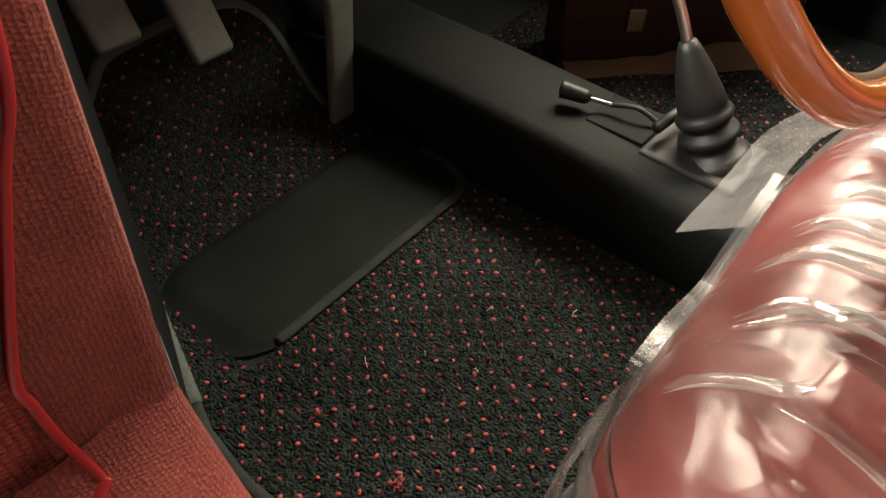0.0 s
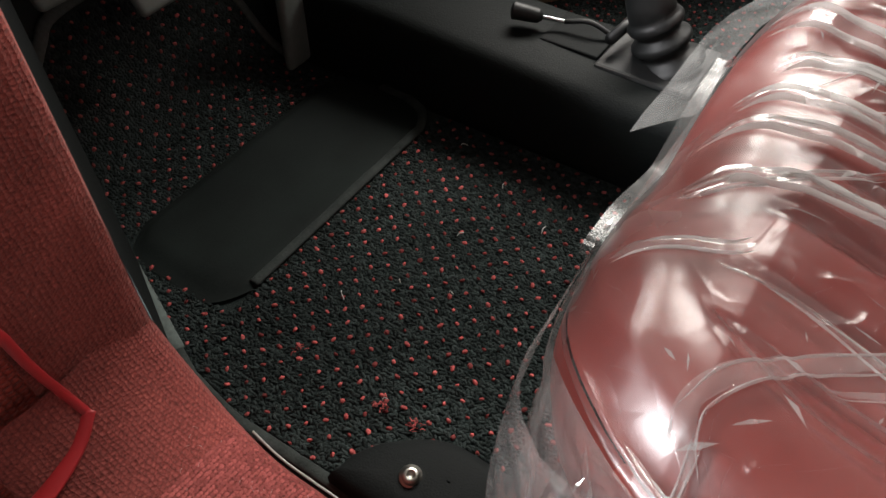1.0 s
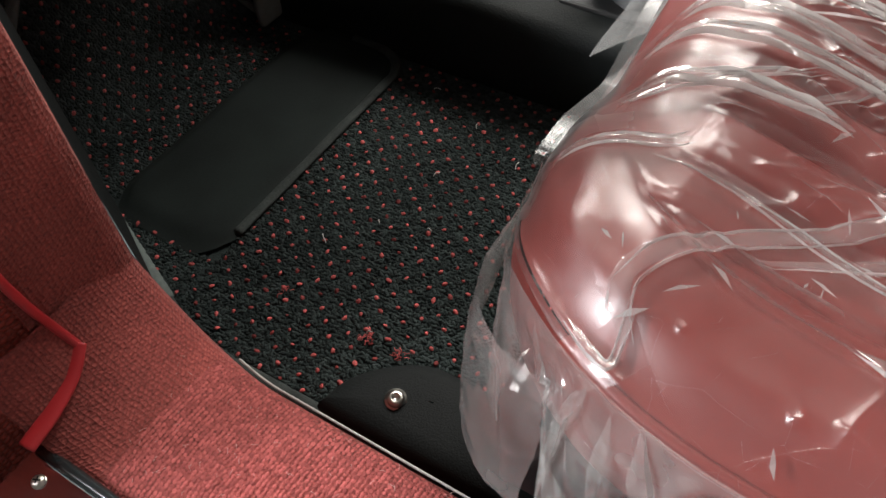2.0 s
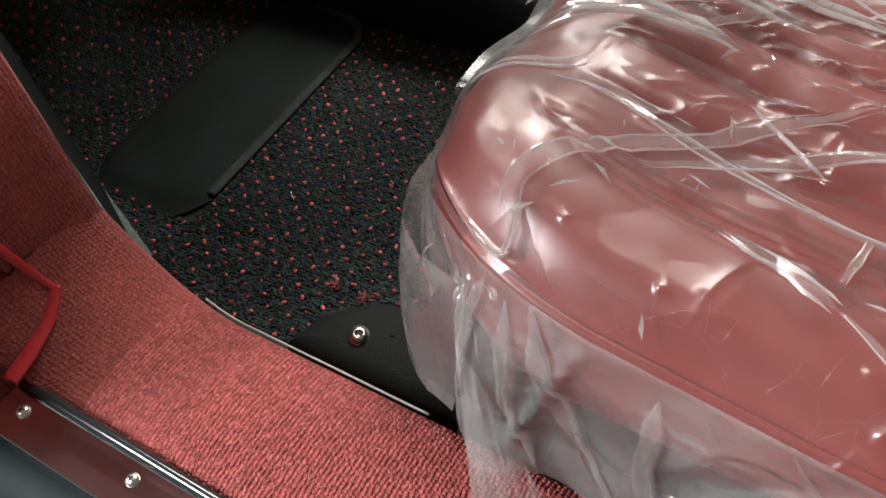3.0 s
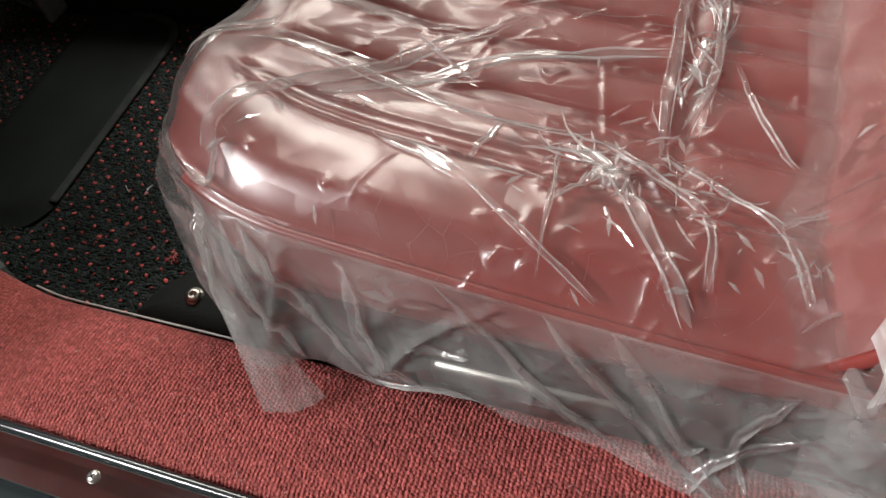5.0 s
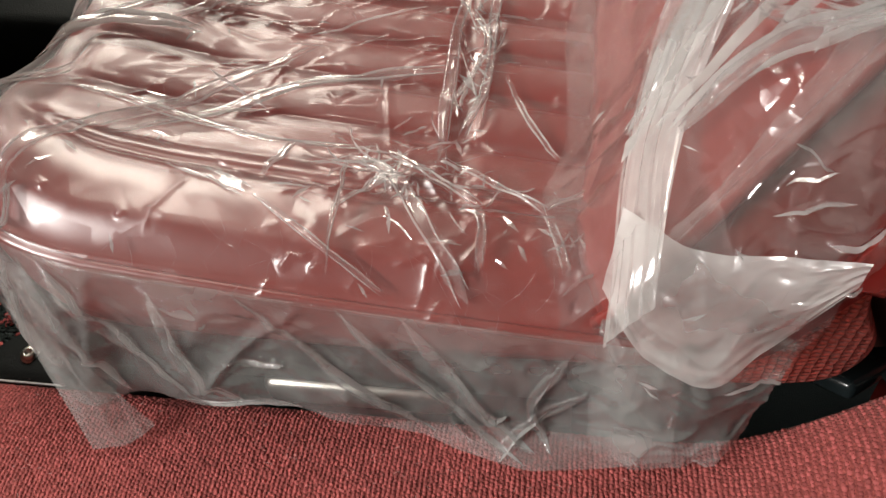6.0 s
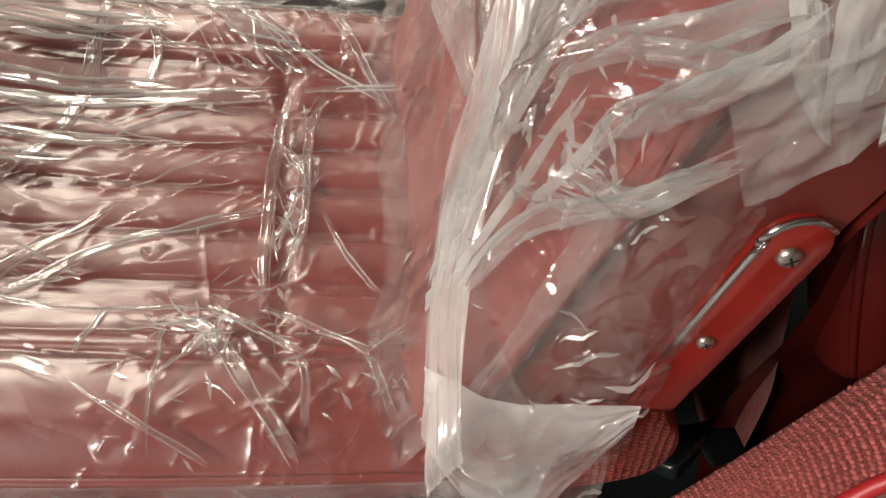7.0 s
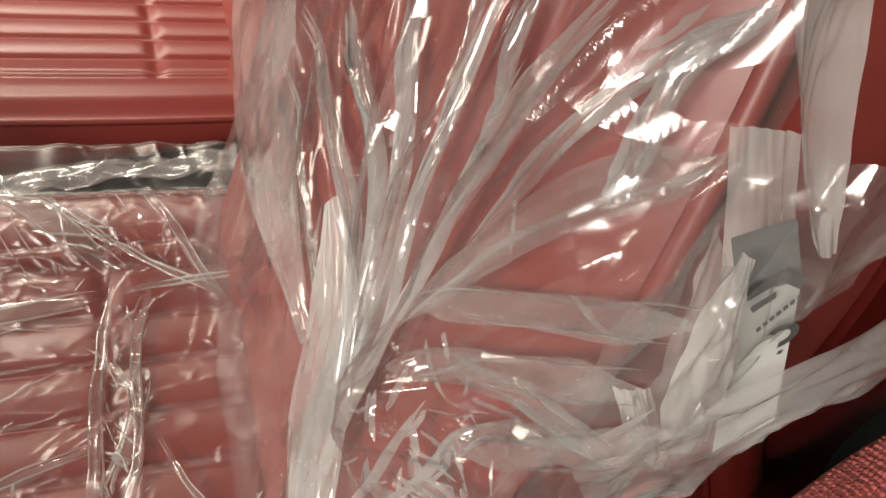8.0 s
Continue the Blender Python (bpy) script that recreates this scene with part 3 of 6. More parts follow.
def tufts(name, centres, size, mat_, parent, seed, long=1.45, lay=None):
    """Many small loops of yarn, leaning at random, joined in one mesh."""
    rs = np.random.RandomState(seed)
    ring = np.linspace(0, 2 * np.pi, 6, endpoint=False)
    n = len(centres)
    ang = rs.uniform(0, np.pi, n) if lay is None else lay + rs.normal(0, 0.25, n)
    sc = size * rs.uniform(0.75, 1.2, n)
    lx, ly = rs.normal(0, 0.2, n) * sc, rs.normal(0, 0.2, n) * sc
    verts = np.zeros((n, 13, 3))
    for k, (r, z) in enumerate(((1.0, -0.25), (0.8, 0.30))):
        cx, cy = np.cos(ring) * r * long, np.sin(ring) * r / long
        verts[:, k * 6:k * 6 + 6, 0] = sc[:, None] * (np.cos(ang)[:, None] * cx - np.sin(ang)[:, None] * cy) + lx[:, None] * k
        verts[:, k * 6:k * 6 + 6, 1] = sc[:, None] * (np.sin(ang)[:, None] * cx + np.cos(ang)[:, None] * cy) + ly[:, None] * k
        verts[:, k * 6:k * 6 + 6, 2] = sc[:, None] * z
    verts[:, 12, 0], verts[:, 12, 1], verts[:, 12, 2] = lx * 1.4, ly * 1.4, sc * 0.55
    # lean with the slope of the ground
    slope = np.where(centres[:, 1] > 0.725, math.sin(radians(57)), 0.0)
    cosl = np.sqrt(1 - slope ** 2)
    w = verts.copy()
    w[:, :, 1] = verts[:, :, 1] * cosl[:, None] - verts[:, :, 2] * slope[:, None]
    w[:, :, 2] = verts[:, :, 1] * slope[:, None] + verts[:, :, 2] * cosl[:, None]
    w += centres[:, None, :]
    w[:, :, 2] += rs.normal(0, 0.0005, n)[:, None]
    base = [(j, (j + 1) % 6, 6 + (j + 1) % 6, 6 + j) for j in range(6)]
    f4 = (np.arange(n)[:, None, None] * 13 + np.array(base)[None]).reshape(-1, 4)
    top = [(6 + j, 6 + (j + 1) % 6, 12) for j in range(6)]
    f3 = (np.arange(n)[:, None, None] * 13 + np.array(top)[None]).reshape(-1, 3)
    ob = mesh_ob(name, w.reshape(-1, 3), list(map(tuple, f4)) + list(map(tuple, f3)), mat_)
    ob["kind"] = "stuff"
    under(parent, ob)
    return ob


def loop_pile(name, at, nrm, along, size, high, mat_, parent, seed):
    """Rows of carpet loops standing on a curved ground, in one mesh: each a small arched knot."""
    rs = np.random.RandomState(seed)
    n = len(at)
    along = along - nrm * np.sum(along * nrm, 1)[:, None]
    along /= np.linalg.norm(along, axis=1)[:, None]
    side = np.cross(nrm, along)
    ang = rs.normal(0, 0.2, n)[:, None]
    u, v = along * np.cos(ang) + side * np.sin(ang), side * np.cos(ang) - along * np.sin(ang)
    sc = (size * rs.uniform(0.8, 1.2, n))[:, None]
    lean = rs.normal(0, 0.16, (n, 2))
    ring = np.linspace(0, 2 * np.pi, 6, endpoint=False)
    verts = np.zeros((n, 13, 3))
    for k, (r, h) in enumerate(((1.0, -0.2), (0.75, 0.6))):
        for j, q in enumerate(ring):
            verts[:, k * 6 + j] = at + sc * (u * (1.08 * r * math.cos(q) + k * lean[:, :1]) + v * (0.84 * r * math.sin(q) + k * lean[:, 1:])) + nrm * sc * h * high[:, None]
    verts[:, 12] = at + sc * (u * lean[:, :1] + v * lean[:, 1:]) * 1.2 + nrm * sc * 0.95 * high[:, None]
    base = np.array([(j, (j + 1) % 6, 6 + (j + 1) % 6, 6 + j) for j in range(6)])
    top = np.array([(6 + j, 6 + (j + 1) % 6, 12) for j in range(6)])
    step = np.arange(n)[:, None, None] * 13
    ob = mesh_ob(name, verts.reshape(-1, 3), list(map(tuple, (step + base).reshape(-1, 4))) + list(map(tuple, (step + top).reshape(-1, 3))), mat_)
    ob["kind"] = "stuff"
    under(parent, ob)


def sill_pile():
    """Loops of the sill carpet in rows across it, worn flat beside the post and along the inner edge."""
    rs = np.random.RandomState(44)
    V, Hs, Ns = [], [], []
    ys_ = SILL[:, 0, 1]
    for k, y in enumerate(np.arange(0.255, -1.06, -0.0038)):
        q = np.interp(-y, -ys_, np.arange(len(ys_)))
        i = min(int(q), len(ys_) - 2)
        row = SILL[i] * (1 - q + i) + SILL[i + 1] * (q - i)
        slope = (SILL[i + 1][20, 2] - SILL[i][20, 2]) / (SILL[i + 1][20, 1] - SILL[i][20, 1])
        xs = np.arange(row[0, 0] + 0.002 + 0.0015 * (k % 2), row[27, 0] - 0.001, 0.0031)
        xs = xs + rs.normal(0, 0.00025, len(xs)) + 0.0012 * pn(xs * 20, y * 20)
        V.append(np.stack([xs, y + rs.normal(0, 0.0003, len(xs)) + 0.0015 * pn(xs * 9, y * 9, 2), np.interp(xs, row[:28, 0], row[:28, 2])], -1))
        gx = np.gradient(V[-1][:, 2]) / 0.0031
        Ns.append(np.stack([-np.clip(gx, -1, 1), np.full(len(xs), -slope), np.ones(len(xs))], -1))
        wear = np.clip(smooth(0.11, 0.25, y) + smooth(0.055, 0.115, xs) * smooth(-0.06, 0.16, y) + 0.5 * pn(xs * 14, y * 10, 6), 0, 1)
        Hs.append(1.0 - 0.85 * wear)
    V, Ns, Hs = np.concatenate(V), np.concatenate(Ns), np.concatenate(Hs)
    Ns /= np.linalg.norm(Ns, axis=1)[:, None]
    keep = Hs > 0.0
    loop_pile("carpet_pile", V[keep], Ns[keep], np.tile([1.0, 0.25, 0.0], (keep.sum(), 1)), 0.0020, Hs[keep] * 0.65, YARN, sill, 45)


def weave(parent, xlo, xhi, ylo, yhi, keep, height, seed, step=(0.00433, 0.00475)):
    """Black loops on a close grid and a red tuft at every corner and middle of a larger one."""
    rs = np.random.RandomState(seed)
    gx, gy = np.meshgrid(np.arange(xlo, xhi, step[0]), np.arange(ylo, yhi, step[1]))
    i, j = np.meshgrid(np.arange(gx.shape[1]), np.arange(gx.shape[0]))
    red = ((i % 6 == 0) & (j % 6 == 0)) | ((i % 6 == 3) & (j % 6 == 3))
    gx = gx + rs.normal(0, 0.0009, gx.shape) + 0.003 * pn(gx * 8, gy * 8)
    gy = gy + rs.normal(0, 0.0009, gx.shape) + 0.003 * pn(gx * 8, gy * 8, 3)
    ok = keep(gx, gy)
    z = height(gx, gy)
    c = np.stack([gx, gy, z], -1)
    tufts("black_pile", c[ok & ~red], 0.0030, FIBRE, parent, seed + 1)
    tufts("red_pile", c[ok & red] + np.array([0, 0, 0.0021]), 0.0027, TUFT, parent, seed + 2, 1.2)


def on_mat(x, y):
    # the toe board is steep, so steps along it are shortened in plan
    yv = np.where(y > 0.725, 0.725 + (y - 0.725) * math.cos(radians(57)), y)
    pad_ = (yv > y0 + 0.002) & (yv < y1 - 0.004) & (x > 0.262)
    return (x > mat_left(yv) + 0.006) & (x < mat_right(yv) - 0.006) & (yv < MAT_END - 0.008) & ~pad_


def weave_mat():
    step = (0.00433, 0.00475)
    rs = np.random.RandomState(3)
    gx, gs = np.meshgrid(np.arange(0.17, 0.70, step[0]), np.arange(0.02, 0.95, step[1]))
    i, j = np.meshgrid(np.arange(gx.shape[1]), np.arange(gx.shape[0]))
    red = ((i % 6 == 0) & (j % 6 == 0)) | ((i % 6 == 3) & (j % 6 == 3))
    gx = gx + rs.normal(0, 0.0004, gx.shape) + 0.003 * pn(gx * 8, gs * 8)
    gs = gs + rs.normal(0, 0.0005, gx.shape) + 0.003 * pn(gx * 8, gs * 8, 3)
    ok = on_mat(gx, gs)
    gy = np.where(gs > 0.725, 0.725 + (gs - 0.725) * math.cos(radians(57)), gs)
    c = np.stack([gx, gy, floor_z(gy) - 0.001], -1)
    tufts("black_pile", c[ok & ~red], 0.0032, FIBRE, mat, 11, lay=np.where(i % 2 == 0, 0.95, 2.2)[ok & ~red])
    tufts("red_pile", c[ok & red] + np.array([0, -0.0005, 0.0021]), 0.0027, TUFT, mat, 12, 1.2)


weave_mat()
sill_pile()

# passenger's mat of the same weave
mat2 = thing("floor_mat", (1.15, 0.3, 0.0), "black woven passenger floor mat with red flecks", "floor mat")
P = np.array([[[x, y, -0.004] for x in np.linspace(0.875, 1.42, 5)] for y in np.linspace(0.02, 0.70, 5)])
under(mat2, grid("backing", P, FIBRE, flip=True))
weave(mat2, 0.88, 1.40, 0.04, 0.69, lambda x, y: x > 0, lambda x, y: 0 * x - 0.001, 21)


def lint(x, y, r, turn, parent):
    ob = tube("lint", spline([(x - r * math.cos(turn), y - r * math.sin(turn), 0.006), (x, y + 0.001, 0.008), (x + r * math.cos(turn), y + r * math.sin(turn), 0.006)], 5), 0.0006, WHITE_EDGE, sides=5)
    under(parent, ob)


for k, (lx, ly) in enumerate([(0.402, 0.318), (0.64, 0.385), (0.56, 0.22), (0.42, 0.26), (0.50, 0.30), (0.35, 0.36), (0.27, 0.24), (0.60, 0.30), (0.25, 0.16)]):
    lint(lx, ly, 0.003 + 0.002 * (k % 3), 0.7 + k * 1.3, mat)


# stray hairs on the sill carpet and bits of red fluff by the bracket
rs = np.random.RandomState(31)


def hairs(name, places, mat_, parent, lo, hi, r):
    V, F, k = [], [], 0
    for x0, y0_, z0 in places:
        a, L, b = rs.uniform(0, 6.28), rs.uniform(lo, hi), rs.uniform(-1.2, 1.2)
        t = np.linspace(0, 1, 6)
        p = np.stack([x0 + L * np.cumsum(np.cos(a + b * t)) / 6, y0_ + L * np.cumsum(np.sin(a + b * t)) / 6, z0 + 0.25 * L * np.sin(np.pi * t) * rs.uniform(0.2, 1.2)], -1)
        for j, (dx, dz) in enumerate(((-r, 0), (0, r), (r, 0))):
            V.append(p + np.array([dx * math.sin(a), -dx * math.cos(a), dz]))
        i = np.arange(18).reshape(3, 6) + k
        F.append(np.stack([i[:-1, :-1], i[1:, :-1], i[1:, 1:], i[:-1, 1:]], -1).reshape(-1, 4))
        k += 18
    ob = mesh_ob(name, np.concatenate(V), np.concatenate(F), mat_)
    ob["kind"] = "stuff"
    under(parent, ob)


hairs("stray_fibre", [(rs.uniform(0.0, 0.115), rs.uniform(-0.55, 0.28), SILL_Z + 0.005) for _ in range(420)], HAIR, sill, 0.002, 0.007, 0.00013)
for fx, fy, n in ((0.265, 0.239, 26), (0.264, 0.197, 18), (0.269, 0.355, 10)):
    fluff = thing("red_fluff", (fx, fy, 0.004), "loose clump of red carpet fluff on the mat", "lint")
    hairs("strand", [(fx + rs.normal(0, 0.003), fy + rs.normal(0, 0.003), 0.0045) for _ in range(n)], TUFT, fluff, 0.004, 0.008, 0.0006)

# ---- seats ----
XL, XR, YF, YB = 0.135, 0.685, 0.066, -0.50
CX, HX, RC = (XL + XR) / 2, (XR - XL) / 2, 0.16


def rim_z(y):
    k = np.clip((y - 0.0) / (YF - 0.0), 0, 1)
    return 0.346 + 0.155 * (np.minimum(y, -0.03) + 0.04) - 0.075 * (1 - np.sqrt(1 - 0.999 * k * k))


def half_width(y):
    k = np.clip((y - (YF - RC)) / RC, 0, 1)
    return HX - RC + RC * np.sqrt(np.clip(1 - k * k, 0, 1)) + 0.004 * np.sin((y + 0.5) * 7)


def top_z(x, y, pleats=1.0):
    """Height of the cushion: bolsters at the sides, piped pleats between, a cross seam and a rolled front."""
    w = half_width(y)
    e = w - np.abs(x - CX)
    z = rim_z(y) + 0.014 * smooth(0.0, 0.035, e) - 0.026 * smooth(0.05, 0.16, e)
    z = z + 0.012 * smooth(YF, YF - 0.06, y) * smooth(0.0, 0.10, e) * smooth(-0.14, -0.02, y)
    inside = smooth(0.082, 0.094, e) * smooth(-0.005, -0.03, y)
    r = (x - CX) / 0.056
    groove = np.exp(-((np.abs(r - np.round(r))) / 0.09) ** 2)
    seam = np.exp(-((y + 0.325 - 0.012 * np.sin((x - CX) * 6)) / 0.009) ** 2)
    pleat = 0.0055 * np.abs(np.sin(np.pi * r)) ** 0.7
    z = z + pleats * inside * ((pleat - 0.003 * groove) * (1 - 0.75 * seam) - 0.002 * seam) - 0.004 * np.exp(-((e - 0.088) / 0.006) ** 2) * smooth(0.0, -0.03, y)
    return z


def rim_path(n=120, off=0.0, z_off=0.0):
    """Along the cushion's upper edge: rear left, forward, round the front, back to rear right."""
    pts = []
    for y in np.linspace(YB, YF - RC, n // 3):
        pts.append((CX - half_width(y) - off, y))
    for a in np.linspace(0, np.pi / 2, 16)[1:]:
        pts.append((CX - HX + RC - (RC + off) * math.cos(a), YF - RC + (RC + off) * math.sin(a)))
    xs = np.linspace(CX - HX + RC, CX + HX - RC, n // 3)[1:]
    pts += [(x, YF + off) for x in xs]
    for a in np.linspace(np.pi / 2, 0, 16)[1:]:
        pts.append((CX + HX - RC + (RC + off) * math.cos(a), YF - RC + (RC + off) * math.sin(a)))
    for y in np.linspace(YF - RC, YB, n // 3)[1:]:
        pts.append((CX + half_width(y) + off, y))
    p = np.array(pts)
    return np.column_stack([p, rim_z(np.minimum(p[:, 1], YF)) + z_off])


# backrest: leans back by its own slope; local s runs up the front face
BY, BZ, LEANB = -0.437, 0.275, 0.43
BL, BR = 0.138, 0.672


def back_point(x, s, d):
    """x across, s up the face, d out of the face towards the front."""
    k = math.sqrt(1 + LEANB ** 2)
    return np.stack([x, BY - LEANB * s / k + d / k, BZ + s / k + d * LEANB / k], -1)


def back_half(s):
    return (BR - BL) / 2 - 0.045 * smooth(0.36, 0.62, s) - 0.012 * smooth(0.05, -0.02, s)


def back_front(x, s, pleats=1.0):
    c = (BL + BR) / 2
    e = back_half(s) - np.abs(x - c)
    d = 0.020 * np.sqrt(np.clip(smooth(0.0, 0.05, e), 0, 1)) - 0.016 * smooth(0.07, 0.17, e)
    r = (x - c) / 0.056
    inside = smooth(0.085, 0.097, e) * smooth(0.06, 0.10, s)
    return d + pleats * inside * 0.006 * np.abs(np.sin(np.pi * r)) ** 0.7 - 0.004 * np.exp(-((e - 0.091) / 0.006) ** 2)


def make_seat(label):
    seat = thing("car_seat", (CX, -0.22, 0.0), label, "car seat", "front seats of the car")
    # cushion top
    a, b = np.meshgrid(np.linspace(-1, 1, 230), np.linspace(0, 1, 230))
    y = YB + (YF - YB) * np.sin(b * np.pi / 2) ** 1.0
    w = half_width(y)
    x = CX + w * a
    top = grid("cushion", np.stack([x, y, top_z(x, y)], -1), LEATHER)
    # side band under the piping
    rim = rim_path()
    out = rim_path(off=0.004)
    levels = [(0.0, 0.0), (0.25, 0.5), (0.6, 0.7), (0.9, 0.2), (1.0, -1.2)]
    P = np.array([np.column_stack([rim[:, :2] + (out[:, :2] - rim[:, :2]) * k * 1.6, rim[:, 2] + (0.245 - rim[:, 2]) * q]) for q, k in levels])
    band = grid("side_band", P, LEATHER)
    side_line = rim_path(off=0.003, z_off=-0.001)
    pipe = tube("piping", side_line[side_line[:, 0] < XL + 0.02], 0.0042, LEATHER)
    pipe2 = tube("piping", side_line[side_line[:, 0] > XR - 0.02], 0.0042, LEATHER)
    pan = part("seat_pan", block(XL + 0.012, XR - 0.012, YB + 0.02, YF - 0.04, 0.142, 0.262, 0.012, 3), PAINT)
    # sliding rails on feet
    rails = []
    for xr in (XL + 0.012, XR - 0.04):
        rail = part("rail", block(xr, xr + 0.028, YB + 0.17, YF - 0.22, 0.098, 0.134, 0.011, 4), STEEL, smooth=True)
        rails.append(rail)
        for yr in (YB + 0.10, YF - 0.16):
            rails.append(part("foot", block(xr + 0.002, xr + 0.026, yr - 0.03, yr + 0.03, -0.010, 0.100, 0.003), BLACK))
    # backrest
    c = (BL + BR) / 2
    u, s = np.meshgrid(np.linspace(-1, 1, 200), np.linspace(-0.02, 0.66, 200))
    xx = c + back_half(s) * u
    bumpd = back_front(xx, s)
    toproll = -0.06 * (1 - np.sqrt(np.clip(1 - smooth(0.58, 0.66, s) ** 2, 0, 1)))
    face = grid("backrest", back_point(xx, s, bumpd + toproll), LEATHER)
    ss = np.linspace(-0.02, 0.66, 60)
    sides = []
    for sgn in (-1, 1):
        P = np.array([back_point(c + sgn * (back_half(ss) - g), ss, np.full_like(ss, d)) for d, g in ((0.004, 0.0), (-0.004, 0.004), (-0.009, 0.007), (-0.014, 0.003), (-0.03, -0.001), (-0.06, -0.003), (-0.09, -0.001), (-0.106, 0.002))])
        sides.append(grid("backrest_side", P, LEATHER, flip=sgn > 0))
        sides.append(tube("backrest_piping", back_point(c + sgn * (back_half(ss) + 0.002), ss, np.full_like(ss, 0.002)), 0.0046, LEATHER))
    P = np.array([back_point(c + back_half(ss) * q, ss, np.full_like(ss, -0.112 - 0.006 * (1 - q * q))) for q in np.linspace(-1, 1, 9)])
    rear = grid("back_shell", P, VINYL, flip=True)
    lid = grid("top_roll", np.array([back_point(c + float(back_half(np.array(0.66))) * np.linspace(-1, 1, 30), np.full(30, 0.66 + 0.015 * math.sin(math.pi * q)), np.full(30, -0.06 * (1 - q) - 0.112 * q)) for q in np.linspace(0, 1, 6)]), LEATHER)
    # hinge arm on the near side: red plate with a bright edge and two screws
    p0, p1 = np.array([-0.576, 0.355]), np.array([-0.622, 0.500])
    ax = (p1 - p0) / np.linalg.norm(p1 - p0)
    sd = np.array([-ax[1], ax[0]])
    ring = [p1 + 0.0185 * (math.cos(q) * sd + math.sin(q) * ax) for q in np.linspace(0, math.pi, 15)] + [p0 - sd * 0.0165, p0 + sd * 0.0165]
    ring = np.array(ring)
    mid = ring.mean(0)
    P = np.array([np.column_stack([np.full(len(ring), xx_), mid + (ring - mid) * k]) for xx_, k in ((0.142, 1.0), (0.1315, 1.0), (0.1295, 0.985), (0.1288, 0.95), (0.1288, 0.3), (0.1288, 0.01))])
    arm = grid("hinge_arm", P, REDPAINT, closed=True)
    arm["label"] = "red enamelled hinge arm"
    line = [p0 + ax * q - sd * 0.0175 for q in np.linspace(0.06, 0.16, 8)] + [p1 + 0.0195 * (math.cos(q) * sd + math.sin(q) * ax) for q in np.linspace(math.pi, 0.9, 12)]
    rimline = tube("bright_edge", [(0.130, q[0], q[1]) for q in line], 0.0022, CHROME)
    # carpeted foot of the back shell
    foot = spline([(0, -0.545, 0.40), (0, -0.598, 0.392), (0, -0.600, 0.34), (0, -0.607, 0.30), (0, -0.622, 0.268), (0, -0.621, 0.236), (0, -0.602, 0.208), (0, -0.55, 0.195), (0, -0.50, 0.20)], 8)
    mid = np.array([0, -0.56, 0.30])
    P = np.array([mid + (foot - mid) * k + np.array([xx_, 0, 0]) for xx_, k in ((0.152, 0.02), (0.151, 0.5), (0.150, 0.93), (0.154, 0.985), (0.162, 1.0), (0.40, 1.0), (0.64, 1.0), (0.652, 0.9), (0.652, 0.02))])
    lower = grid("carpeted_foot", P, CARPET_COARSE, closed=True)
    flat = P.reshape(-1, 3)
    idx = [lp.vertex_index for lp in lower.data.loops]
    lower.data.uv_layers[0].data.foreach_set("uv", (flat[idx][:, 1:] + 0.7 * np.maximum(flat[idx][:, :1] - 0.16, 0)).astype(np.float32).ravel())
    under(seat, top, band, pipe, pipe2, lower, pan, *rails, face, *sides, rear, lid, arm)
    under(arm, rimline)
    for yy_, zz_, rr in ((-0.620, 0.4976, 0.0062), (-0.596, 0.430, 0.0048)):
        screw(pose(0.1285, yy_, zz_, 0, -90, 0), rr, seat, "hinge_screw")
    knob = lathe("recliner_knob", [(0.0, 0.03), (0.008, 0.03), (0.013, 0.026), (0.0145, 0.016), (0.013, 0.006), (0.008, 0.0), (0.009, -0.02)], pose(0.150, -0.437, 0.231, 0, -90, 0), BLACK)
    under(seat, knob)
    return seat


driver = make_seat("red leather pleated car seat wrapped in clear plastic")
passenger = copy_thing(driver, pose(CX + 0.700, -0.255, 0.0))
passenger["label"] = "red leather pleated car seat, uncovered"

# ---- plastic cover over the driver's seat ----
cover = thing("seat_cover", (CX, -0.22, 0.34), "crinkled clear plastic film draped over the red seat", "seat cover")


def film_z(x, y):
    """The film spans the pleats and lies a little above the leather."""
    lim = half_width(np.minimum(y, YF))
    xc = np.clip(x, CX - lim, CX + lim)
    z = top_z(xc, np.minimum(y, YF - 0.003), 0.4) + 0.009 + (0.0011 * facets(x * 13, y * 8, 1) + 0.0003 * facets(x * 46, y * 34, 2)) * smooth(YF, YF - 0.06, y)
    over = np.maximum(x - CX - HX, 0)
    return z + 0.25 * over


def film_d(x, s):
    """The same for the backrest: distance out of its face."""
    return back_front(np.clip(x, BL + 0.006, BR - 0.006), s, 0.0) + 0.013 + (0.003 * facets(x * 12, s * 6, 3) + 0.0007 * facets(x * 38, s * 20, 4)) * (1 - 0.85 * smooth(0.48, 0.60, x)) + 0.012 * (1 - smooth(0.0, 0.12, s))


def on_cushion(p):
    return np.stack([p[..., 0], p[..., 1], film_z(p[..., 0], p[..., 1])], -1), np.array([0.0, 0.0, 1.0])


def on_back(p):
    k = math.sqrt(1 + LEANB ** 2)
    return back_point(p[..., 0], p[..., 1], film_d(p[..., 0], p[..., 1])), np.array([0.0, 1 / k, LEANB / k])


TENT = ((-1, 0.0003), (-0.1, 1.0), (0.25, 0.6), (1, 0.0003))
BAND = ((-1, 0.0003), (-0.8, 0.9), (-0.35, 0.4), (0.15, 0.55), (0.55, 0.35), (0.85, 1.0), (1, 0.0003))


